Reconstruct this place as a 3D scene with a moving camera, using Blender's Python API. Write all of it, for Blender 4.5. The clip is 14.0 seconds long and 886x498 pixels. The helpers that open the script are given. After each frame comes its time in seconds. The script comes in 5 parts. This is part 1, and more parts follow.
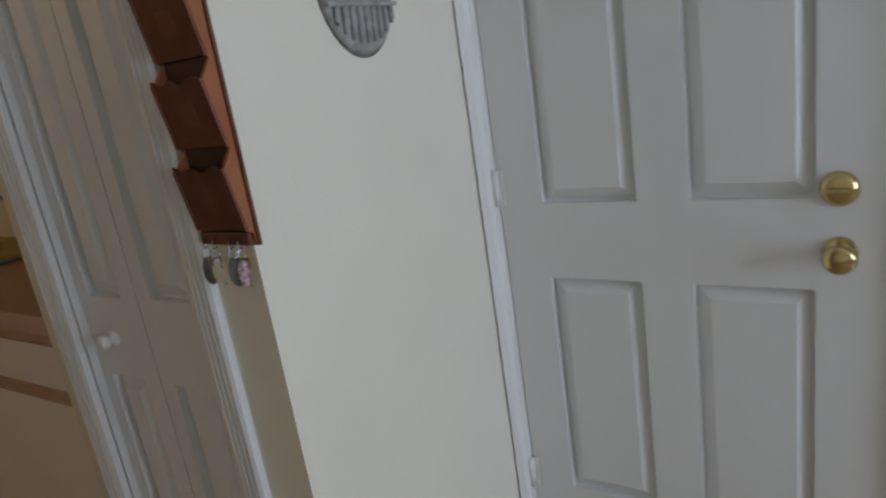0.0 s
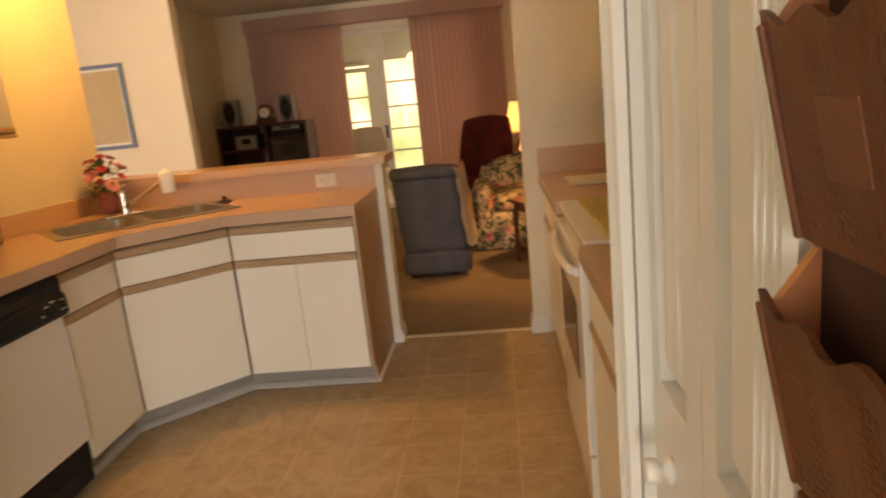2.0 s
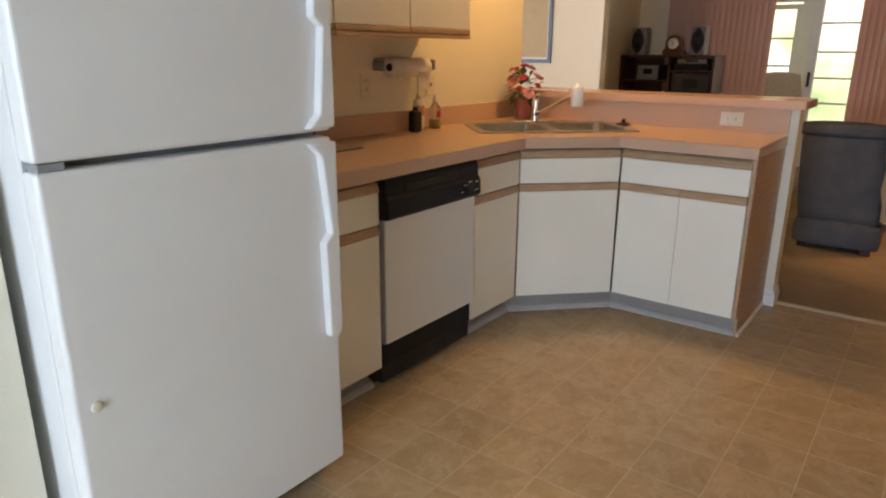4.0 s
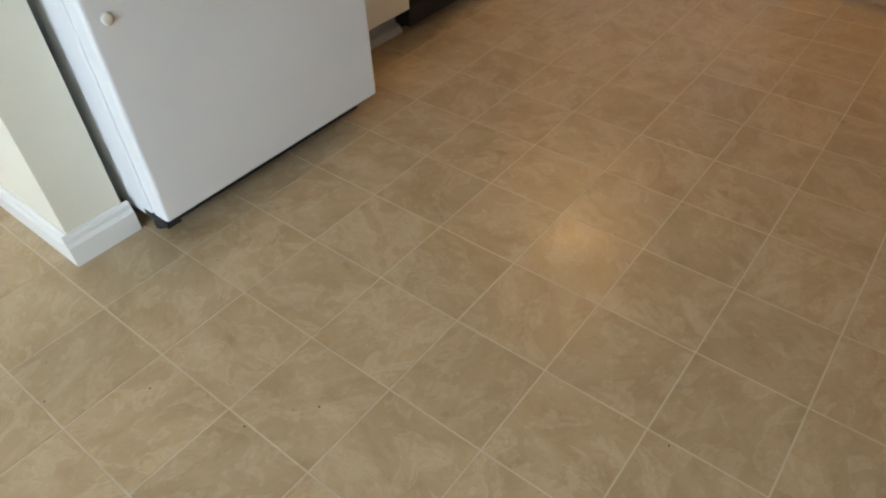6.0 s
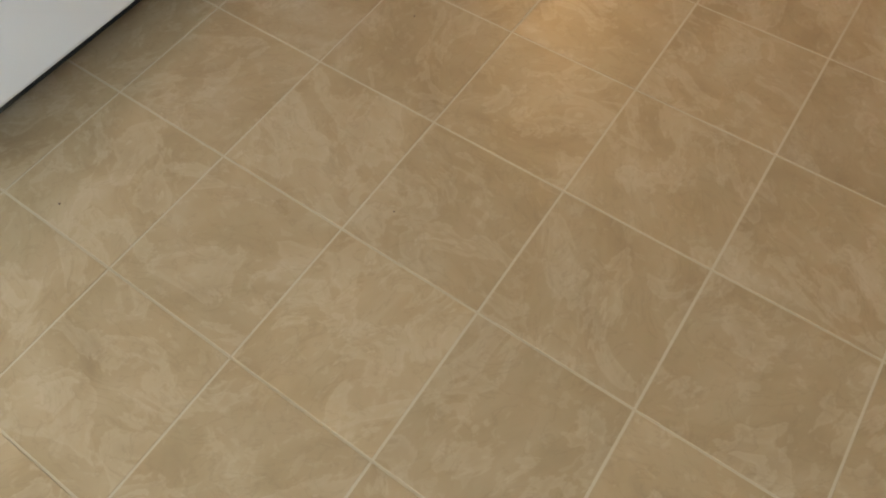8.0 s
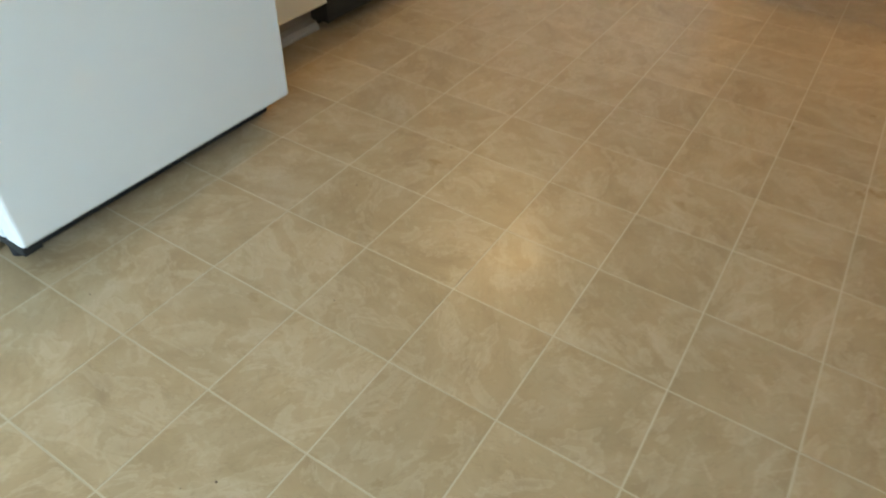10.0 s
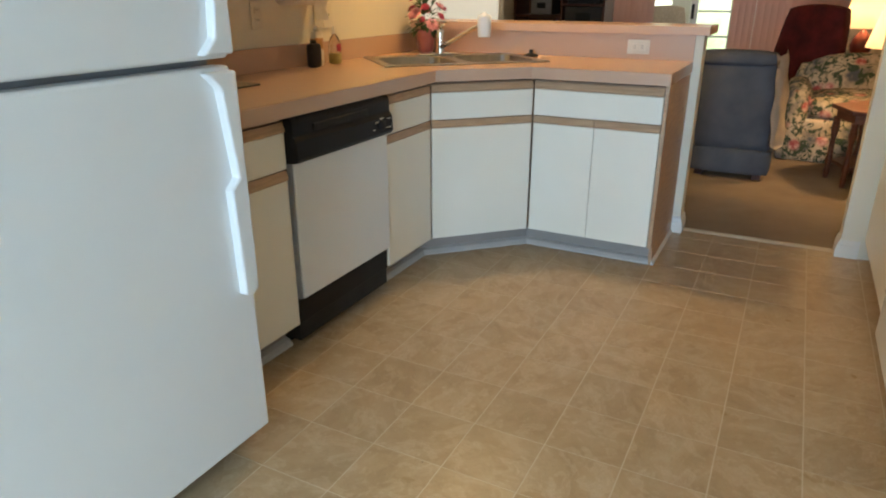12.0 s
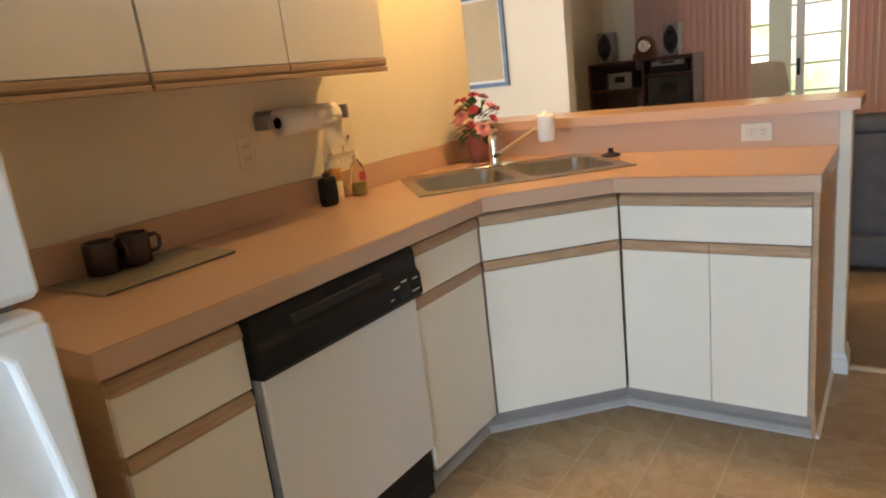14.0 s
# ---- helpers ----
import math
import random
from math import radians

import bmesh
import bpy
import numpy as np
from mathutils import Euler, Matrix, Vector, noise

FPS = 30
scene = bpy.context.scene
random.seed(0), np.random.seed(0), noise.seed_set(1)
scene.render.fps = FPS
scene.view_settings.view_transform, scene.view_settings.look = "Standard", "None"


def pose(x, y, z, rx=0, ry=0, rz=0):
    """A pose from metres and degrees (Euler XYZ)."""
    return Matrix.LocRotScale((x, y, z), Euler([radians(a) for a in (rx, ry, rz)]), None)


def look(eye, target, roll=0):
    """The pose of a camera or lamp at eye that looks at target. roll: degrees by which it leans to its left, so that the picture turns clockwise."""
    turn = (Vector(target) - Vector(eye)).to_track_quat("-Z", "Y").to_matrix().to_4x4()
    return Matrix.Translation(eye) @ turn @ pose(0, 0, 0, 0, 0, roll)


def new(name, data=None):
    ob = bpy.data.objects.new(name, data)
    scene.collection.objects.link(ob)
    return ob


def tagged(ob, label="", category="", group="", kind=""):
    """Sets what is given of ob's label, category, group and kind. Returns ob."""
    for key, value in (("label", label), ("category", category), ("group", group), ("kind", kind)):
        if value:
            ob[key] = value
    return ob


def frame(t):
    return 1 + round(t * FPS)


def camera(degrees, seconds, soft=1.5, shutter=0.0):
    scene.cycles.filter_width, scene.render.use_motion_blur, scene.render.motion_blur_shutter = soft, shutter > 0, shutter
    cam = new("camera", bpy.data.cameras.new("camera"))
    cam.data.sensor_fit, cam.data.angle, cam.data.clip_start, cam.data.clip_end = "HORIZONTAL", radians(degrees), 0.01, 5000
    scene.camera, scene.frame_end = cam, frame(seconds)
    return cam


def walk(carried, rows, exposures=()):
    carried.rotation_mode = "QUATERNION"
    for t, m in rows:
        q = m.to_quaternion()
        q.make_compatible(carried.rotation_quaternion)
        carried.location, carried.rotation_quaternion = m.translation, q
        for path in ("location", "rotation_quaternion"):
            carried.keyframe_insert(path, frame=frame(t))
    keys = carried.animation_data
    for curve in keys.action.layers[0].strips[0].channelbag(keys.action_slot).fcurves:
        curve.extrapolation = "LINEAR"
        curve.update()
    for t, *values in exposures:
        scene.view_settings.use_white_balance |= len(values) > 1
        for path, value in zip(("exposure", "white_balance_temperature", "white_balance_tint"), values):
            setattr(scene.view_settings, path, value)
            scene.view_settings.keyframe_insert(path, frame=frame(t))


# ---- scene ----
cam = camera(67.5, 14.0, soft=2.0, shutter=0.2)
PATH = [
    (0, (2.236, 1.189, 1.348), (1.167, 2.791, 0.81), -8.8),
    (0.5, (2.072, 1.391, 1.36), (0.643, 2.693, 0.848), -7.0),
    (1, (1.895, 1.523, 1.34), (0.18, 2.437, 0.864), -7.1),
    (1.5, (1.75, 1.625, 1.349), (-0.152, 2.029, 0.882), -5.7),
    (2, (1.671, 1.696, 1.357), (-0.273, 1.507, 0.923), -5.8),
    (2.5, (1.684, 1.732, 1.352), (-0.145, 1.036, 0.939), -4.1),
    (2.7, (1.7, 1.737, 1.354), (-0.083, 0.933, 0.937), -3.0),
    (4.8, (1.836, 1.589, 1.238), (0.531, 0.335, 0.385), -1.7),
    (5, (1.834, 1.592, 1.205), (0.604, 0.398, 0.175), -2.4),
    (5.5, (1.828, 1.598, 1.151), (0.679, 0.57, -0.123), -2.8),
    (6, (1.816, 1.604, 1.129), (0.691, 0.669, -0.235), -2.5),
    (6.5, (1.826, 1.61, 1.113), (0.781, 0.659, -0.302), -4.9),
    (7, (1.742, 1.515, 1.002), (0.727, 0.601, -0.459), -5.7),
    (7.2, (1.636, 1.401, 0.871), (0.624, 0.539, -0.624), -4.9),
    (7.5, (1.417, 1.22, 0.812), (0.599, 0.561, -0.891), -4.0),
    (7.7, (1.34, 1.16, 0.81), (0.60, 0.60, -0.96), -3.0),
    (8.7, (1.38, 1.22, 0.81), (0.45, 0.59, -0.85), 0.0),
    (9.8, (1.572, 1.392, 0.812), (0.286, 0.635, -0.521), 2.5),
    (10, (1.668, 1.478, 0.982), (0.392, 0.712, -0.354), 2.3),
    (10.5, (1.807, 1.621, 1.192), (0.395, 0.738, 0.084), 0.6),
    (11, (1.804, 1.611, 1.224), (0.276, 0.681, 0.327), 0.2),
    (11.5, (1.776, 1.555, 1.234), (0.169, 0.636, 0.478), 0.1),
    (12, (1.727, 1.483, 1.261), (0.071, 0.625, 0.537), -0.0),
    (12.5, (1.659, 1.401, 1.302), (-0.074, 0.606, 0.698), -0.5),
    (13, (1.425, 1.332, 1.311), (-0.315, 0.501, 0.778), -2.7),
    (13.5, (1.157, 1.287, 1.336), (-0.526, 0.31, 0.874), -5.0),
    (14, (0.885, 1.202, 1.329), (-0.69, 0.072, 0.838), -6.8),
]
EXPOSURES = [(0.0, -1.65, 6850, 30), (0.6, -1.6, 6950, 29), (1.0, -1.45, 7700, 27), (1.5, -0.96, 10000, 28), (2.0, -0.2, 11200, 34), (2.7, 0.07, 9400, 32),
             (4.8, -0.33, 6750, 22), (7.7, -0.04, 7100, 22), (10.0, 0.22, 6200, 9), (10.5, 0.2, 5700, 3), (11.0, 0.16, 5800, 6), (12.5, 0.12, 6350, 14), (14.0, 0.13, 6750, 20)]
walk(cam, [(t, look(eye, target, roll)) for t, eye, target, roll in PATH], EXPOSURES)

# ---- world and lights ----
world = bpy.data.worlds.new("sky")
scene.world = world
world.use_nodes = True
wn = world.node_tree.nodes
sky = wn.new("ShaderNodeTexSky")
sky.sky_type = "NISHITA"
sky.sun_disc = False
sky.sun_elevation, sky.sun_rotation = radians(50), radians(60)
wn["Background"].inputs["Strength"].default_value = 0.1
world.node_tree.links.new(sky.outputs[0], wn["Background"].inputs["Color"])


def lamp(name, kind, m, energy, colour, size=0.1, size_y=None):
    data = bpy.data.lights.new(name, kind)
    data.energy, data.color = energy, colour
    if kind == "AREA":
        data.shape = "RECTANGLE" if size_y else "DISK"
        data.size = size
        if size_y:
            data.size_y = size_y
    elif kind == "SUN":
        data.angle = size
    else:
        data.shadow_soft_size = size
    ob = new(name, data)
    ob.matrix_world = m
    return ob


lamp("sun", "SUN", look((20, -14, 24), (0, 0, 0)), 2.5, (1.0, 0.95, 0.86), radians(0.5))
# daylight through the entry side window, the dining room window and the porch glazing
lamp("entry_window_light", "AREA", look((5.66, 1.65, 1.32), (0, 1.65, 1.32)), 205, (0.55, 0.78, 1.0), 1.4, 1.6)
lamp("dining_window_light", "AREA", look((5.66, -2.7, 1.32), (-3.7, -2.7, 1.32)), 360, (0.84, 0.92, 1.0), 1.8, 1.6)
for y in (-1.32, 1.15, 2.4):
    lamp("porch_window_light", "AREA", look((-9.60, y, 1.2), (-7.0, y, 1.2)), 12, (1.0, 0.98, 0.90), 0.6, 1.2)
# warm lamps
lamp("sink_lamp_bulb", "POINT", pose(-1.65, 0.0, 2.37), 52, (1.0, 0.62, 0.21), 0.07)
lamp("table_lamp_bulb", "POINT", pose(-6.2, 2.0, 1.09), 14, (1.0, 0.60, 0.25), 0.05)
lamp("hex_lamp_bulb", "POINT", pose(-3.66, 2.06, 1.06), 36, (1.0, 0.60, 0.25), 0.05)

# ---- materials ----


def nodes(name, rough=0.5, metal=0.0, spec=0.5):
    m = bpy.data.materials.new(name)
    m.use_nodes = True
    t = m.node_tree
    b = t.nodes["Principled BSDF"]
    b.inputs["Roughness"].default_value = rough
    b.inputs["Metallic"].default_value = metal
    b.inputs["Specular IOR Level"].default_value = spec
    return m, t, b


def ramp(t, fac, stops):
    r = t.nodes.new("ShaderNodeValToRGB")
    e = r.color_ramp.elements
    while len(e) < len(stops):
        e.new(0.5)
    for el, (p, c) in zip(e, stops):
        el.position, el.color = p, (*c, 1)
    t.links.new(fac, r.inputs[0])
    return r.outputs[0]


def noise_tex(t, scale, detail=4, rough=0.55, coords=None, distort=0.0, stretch=None):
    n = t.nodes.new("ShaderNodeTexNoise")
    n.inputs["Scale"].default_value, n.inputs["Detail"].default_value = scale, detail
    n.inputs["Roughness"].default_value, n.inputs["Distortion"].default_value = rough, distort
    if coords is None:
        coords = t.nodes.new("ShaderNodeNewGeometry").outputs["Position"]
    if stretch:
        mp = t.nodes.new("ShaderNodeMapping")
        mp.inputs["Scale"].default_value = stretch
        t.links.new(coords, mp.inputs["Vector"])
        coords = mp.outputs[0]
    t.links.new(coords, n.inputs["Vector"])
    return n.outputs["Fac"]


def bump(t, b, fac, strength, distance):
    n = t.nodes.new("ShaderNodeBump")
    n.inputs["Strength"].default_value, n.inputs["Distance"].default_value = strength, distance
    t.links.new(fac, n.inputs["Height"])
    t.links.new(n.outputs[0], b.inputs["Normal"])


def surface(name, low, high, scale=3.0, rough=0.5, metal=0.0, grain=0.0, grain_scale=200.0, spec=0.5, stretch=None, wear=0.0):
    """Two scales of variation: slow colour drift and fine relief."""
    m, t, b = nodes(name, rough, metal, spec)
    slow = noise_tex(t, scale, 5, stretch=stretch)
    col = ramp(t, slow, [(0.3, low), (0.7, high)])
    t.links.new(col, b.inputs["Base Color"])
    if wear:
        w = ramp(t, noise_tex(t, scale * 4, 6), [(0.35, (rough - wear,) * 3), (0.7, (rough + wear,) * 3)])
        t.links.new(w, b.inputs["Roughness"])
    if grain:
        bump(t, b, noise_tex(t, grain_scale, 3, stretch=stretch), grain, 0.002)
    return m


WALL = surface("wall_paint", (0.73, 0.685, 0.555), (0.78, 0.74, 0.615), 1.3, 0.62, grain=0.25, grain_scale=160, spec=0.3)
CEIL = surface("ceiling_paint", (0.72, 0.70, 0.64), (0.8, 0.78, 0.72), 2, 0.8, grain=0.5, grain_scale=90, spec=0.2)
TRIM = surface("white_trim_paint", (0.74, 0.73, 0.69), (0.8, 0.79, 0.75), 3, 0.38, grain=0.05, grain_scale=60)
DOORP = surface("door_paint", (0.70, 0.70, 0.68), (0.77, 0.77, 0.75), 2.5, 0.42, grain=0.1, grain_scale=120, stretch=(1, 1, 0.15))
CREAM = surface("cabinet_laminate", (0.80, 0.762, 0.665), (0.84, 0.808, 0.715), 1.7, 0.34, grain=0.04, grain_scale=400)
OAK = surface("oak_trim", (0.36, 0.22, 0.125), (0.50, 0.33, 0.20), 9, 0.42, grain=0.12, grain_scale=55, stretch=(1, 1, 8))
OAKH = surface("oak_rail", (0.36, 0.225, 0.13), (0.50, 0.335, 0.205), 9, 0.40, grain=0.12, grain_scale=55, stretch=(1, 1, 14))
COUNTER = surface("counter_laminate", (0.555, 0.368, 0.258), (0.585, 0.392, 0.280), 1.2, 0.25, grain=0.03, grain_scale=700)
KICK = surface("grey_vinyl_base", (0.27, 0.245, 0.225), (0.33, 0.30, 0.275), 4, 0.45, grain=0.06)
COVE = surface("pale_grey_cove", (0.40, 0.385, 0.37), (0.48, 0.46, 0.44), 5, 0.4, grain=0.05)
FRIDGE = surface("fridge_enamel", (0.74, 0.745, 0.74), (0.79, 0.795, 0.79), 1.2, 0.36, grain=0.12, grain_scale=260)
RANGE = surface("range_enamel", (0.80, 0.79, 0.75), (0.84, 0.83, 0.79), 2, 0.18)
RUBBER = surface("grey_gasket", (0.22, 0.23, 0.24), (0.3, 0.31, 0.32), 12, 0.7)
BLACK = surface("black_plastic", (0.009, 0.009, 0.010), (0.016, 0.016, 0.018), 6, 0.42, grain=0.04, spec=0.16)
MATBLACK = surface("matt_black", (0.008, 0.008, 0.008), (0.02, 0.019, 0.018), 8, 0.75)
STEEL = surface("stainless_steel", (0.40, 0.39, 0.37), (0.50, 0.49, 0.46), 6, 0.28, 1.0, grain=0.06, grain_scale=300, stretch=(1, 6, 1))
CHROME = surface("chrome", (0.72, 0.72, 0.72), (0.8, 0.8, 0.8), 5, 0.12, 1.0)
KEYMETAL = surface("worn_key_metal", (0.20, 0.19, 0.17), (0.34, 0.32, 0.29), 60, 0.35, 1.0)
BRASS = surface("polished_brass", (0.56, 0.42, 0.19), (0.68, 0.53, 0.27), 7, 0.12, 1.0)
SHELL = surface("grey_plaque", (0.22, 0.22, 0.20), (0.42, 0.41, 0.38), 40, 0.7, grain=0.5, grain_scale=120)
LEATHER = surface("tooled_brown_leather", (0.085, 0.022, 0.007), (0.150, 0.043, 0.014), 22, 0.42, grain=0.3, grain_scale=240)
LEATHERP = surface("plain_brown_leather", (0.135, 0.038, 0.013), (0.18, 0.055, 0.019), 18, 0.4, grain=0.15, grain_scale=240)
LEATHERD = surface("dark_leather_lining", (0.03, 0.009, 0.006), (0.055, 0.017, 0.010), 15, 0.6)
HOLDSIDE = surface("red_brown_board", (0.30, 0.088, 0.032), (0.38, 0.125, 0.048), 9, 0.4, grain=0.08)
DARKWOOD = surface("dark_wood", (0.045, 0.014, 0.008), (0.095, 0.032, 0.017), 9, 0.35, stretch=(1, 1, 6))
REDWOOD = surface("cherry_wood", (0.075, 0.022, 0.010), (0.15, 0.046, 0.019), 9, 0.33, stretch=(1, 1, 6))
BLUEG = surface("blue_grey_upholstery", (0.075, 0.085, 0.105), (0.11, 0.12, 0.14), 6, 0.85, grain=0.5, grain_scale=350, spec=0.2)
TAN = surface("tan_throw", (0.58, 0.47, 0.33), (0.70, 0.59, 0.44), 12, 0.9, grain=0.4)
MAROON = surface("maroon_velour", (0.055, 0.007, 0.007), (0.12, 0.014, 0.013), 8, 0.8, grain=0.5, grain_scale=300, spec=0.25)
BLIND = surface("pink_blind_fabric", (0.66, 0.47, 0.41), (0.74, 0.55, 0.48), 5, 0.7, grain=0.3, grain_scale=150, stretch=(1, 1, 0.3))
blind_tree = BLIND.node_tree
thin = blind_tree.nodes.new("ShaderNodeBsdfTranslucent")
thin.inputs["Color"].default_value = (0.70, 0.50, 0.43, 1)
both = blind_tree.nodes.new("ShaderNodeMixShader")
both.inputs[0].default_value = 0.45
blind_tree.links.new(blind_tree.nodes["Principled BSDF"].outputs[0], both.inputs[1])
blind_tree.links.new(thin.outputs[0], both.inputs[2])
blind_tree.links.new(both.outputs[0], blind_tree.nodes["Material Output"].inputs["Surface"])
SHEER = surface("porch_frame_paint", (0.62, 0.62, 0.56), (0.70, 0.70, 0.64), 4, 0.5)
WICKER = surface("pale_wicker", (0.40, 0.32, 0.25), (0.56, 0.46, 0.38), 50, 0.8, grain=0.6, grain_scale=120)
CARPET = surface("beige_carpet", (0.24, 0.18, 0.125), (0.33, 0.26, 0.185), 2.4, 0.95, grain=1.0, grain_scale=420, spec=0.1)
PAPER = surface("paper_towel", (0.76, 0.72, 0.66), (0.84, 0.81, 0.76), 20, 0.9, grain=0.3)
PLATE = surface("ivory_plastic", (0.68, 0.63, 0.51), (0.74, 0.69, 0.57), 9, 0.35)
WAX = surface("white_candle_wax", (0.82, 0.78, 0.70), (0.88, 0.85, 0.78), 14, 0.5)
POT = surface("dusty_pink_pot", (0.30, 0.095, 0.085), (0.40, 0.14, 0.125), 14, 0.5)
LEAF = surface("silk_leaf", (0.035, 0.07, 0.02), (0.09, 0.14, 0.045), 30, 0.6)
PINK = surface("pink_silk_petal", (0.62, 0.20, 0.25), (0.80, 0.42, 0.44), 40, 0.7)
RED = surface("red_silk_petal", (0.34, 0.025, 0.055), (0.48, 0.05, 0.09), 40, 0.7)
MUG = surface("dark_glazed_mug", (0.035, 0.020, 0.022), (0.07, 0.04, 0.04), 30, 0.25)
FOB = surface("patterned_fob", (0.22, 0.04, 0.06), (0.62, 0.55, 0.55), 160, 0.4)
GREEN = surface("yellow_green_towel", (0.44, 0.37, 0.12), (0.54, 0.46, 0.19), 12, 0.9, grain=0.4)
AMBER = surface("amber_soap_label", (0.40, 0.20, 0.06), (0.5, 0.28, 0.10), 20, 0.4)
SPEAKER = surface("silver_speaker_case", (0.20, 0.20, 0.20), (0.27, 0.27, 0.27), 10, 0.35, 0.4)
FRAMEB = surface("blue_picture_frame", (0.10, 0.17, 0.28), (0.15, 0.23, 0.35), 12, 0.4)
PICT = surface("muted_print", (0.46, 0.37, 0.22), (0.56, 0.46, 0.30), 3, 0.6)
MAT = surface("pale_mat_board", (0.74, 0.76, 0.74), (0.8, 0.82, 0.8), 6, 0.8)
POTTERY = surface("red_lamp_pottery", (0.16, 0.03, 0.018), (0.26, 0.06, 0.035), 8, 0.3)
GROUT = surface("pale_vinyl_joint", (0.53, 0.435, 0.297), (0.585, 0.49, 0.343), 6, 0.5)
GRASS = surface("lawn", (0.26, 0.30, 0.09), (0.38, 0.40, 0.16), 1.5, 0.95, grain=1, grain_scale=30)
STUCCO = surface("outer_stucco", (0.55, 0.52, 0.45), (0.64, 0.6, 0.53), 3, 0.9, grain=0.5)


def glass_material(name, tint, rough=0.0):
    m, t, b = nodes(name, rough)
    b.inputs["Base Color"].default_value = (*tint, 1)
    b.inputs["Transmission Weight"].default_value = 1.0
    b.inputs["IOR"].default_value = 1.45
    return m


GLASS = glass_material("clear_glass", (0.97, 0.98, 0.97))
CLEARP = glass_material("clear_soap_bottle", (0.95, 0.93, 0.88), 0.1)
CUTBOARD = surface("frosted_glass_board", (0.27, 0.25, 0.18), (0.33, 0.30, 0.22), 6, 0.12, spec=0.7)
DARKGLASS = surface("smoked_oven_glass", (0.03, 0.03, 0.032), (0.055, 0.055, 0.058), 5, 0.08, spec=0.8)


def tile_material():
    """Marbled tan vinyl printed like cleft slate: soft clouds, crisp pale flakes and thin brown ridges, turned tile by tile."""
    m, t, b = nodes("marbled_tan_vinyl", 0.3, 0.0, 0.36)
    geo = t.nodes.new("ShaderNodeNewGeometry").outputs["Position"]
    info = t.nodes.new("ShaderNodeObjectInfo").outputs["Random"]
    turn = t.nodes.new("ShaderNodeVectorRotate")
    turn.rotation_type = "Z_AXIS"
    snap = t.nodes.new("ShaderNodeMath")
    snap.operation, snap.inputs[1].default_value = "MULTIPLY", 37.7
    t.links.new(info, snap.inputs[0])
    t.links.new(geo, turn.inputs["Vector"])
    t.links.new(snap.outputs[0], turn.inputs["Angle"])
    shift = t.nodes.new("ShaderNodeVectorMath")
    shift.operation = "ADD"
    comb = t.nodes.new("ShaderNodeCombineXYZ")
    for i in range(3):
        t.links.new(snap.outputs[0], comb.inputs[i])
    t.links.new(turn.outputs[0], shift.inputs[0])
    t.links.new(comb.outputs[0], shift.inputs[1])
    at = shift.outputs[0]

    def layer(below, mask, colour):
        mix = t.nodes.new("ShaderNodeMix")
        mix.data_type = "RGBA"
        mix.inputs["B"].default_value = (*colour, 1)
        t.links.new(mask, mix.inputs["Factor"])
        t.links.new(below, mix.inputs["A"])
        return mix.outputs["Result"]

    def grey(*stops):
        return [(p, (v, v, v)) for p, v in stops]

    cloud = noise_tex(t, 7, 6, 0.58, at, 0.5, (1, 1.6, 1))
    col = ramp(t, cloud, [(0.28, (0.365, 0.254, 0.142)), (0.45, (0.425, 0.304, 0.172)), (0.58, (0.455, 0.333, 0.198)), (0.76, (0.505, 0.388, 0.250))])
    # flakes: one side of each edge is sharp, the other fades
    flake = noise_tex(t, 9, 6, 0.57, at, 0.7, (1, 1.5, 1))
    col = layer(col, ramp(t, flake, grey((0.530, 0.0), (0.552, 0.32), (0.60, 0.17), (0.645, 0.10), (0.662, 0.42), (0.74, 0.25))), (0.60, 0.475, 0.325))
    chip = noise_tex(t, 34, 4, 0.55, at, 1.0, (1, 1.25, 1))
    col = layer(col, ramp(t, chip, grey((0.58, 0.0), (0.61, 0.17), (0.68, 0.12))), (0.62, 0.50, 0.35))
    ridge = noise_tex(t, 13, 6, 0.56, at, 1.6, (1, 1.5, 1))
    col = layer(col, ramp(t, ridge, grey((0.462, 0.0), (0.480, 0.22), (0.486, 0.22), (0.500, 0.0))), (0.270, 0.180, 0.095))
    tone = t.nodes.new("ShaderNodeHueSaturation")
    val = t.nodes.new("ShaderNodeMapRange")
    val.inputs["To Min"].default_value, val.inputs["To Max"].default_value = 0.94, 1.05
    t.links.new(info, val.inputs["Value"])
    t.links.new(val.outputs[0], tone.inputs["Value"])
    t.links.new(col, tone.inputs["Color"])
    t.links.new(tone.outputs[0], b.inputs["Base Color"])
    rough = ramp(t, noise_tex(t, 5, 6), [(0.3, (0.27,) * 3), (0.7, (0.40,) * 3)])
    t.links.new(rough, b.inputs["Roughness"])
    bump(t, b, flake, 0.22, 0.0022)
    return m


TILE = tile_material()


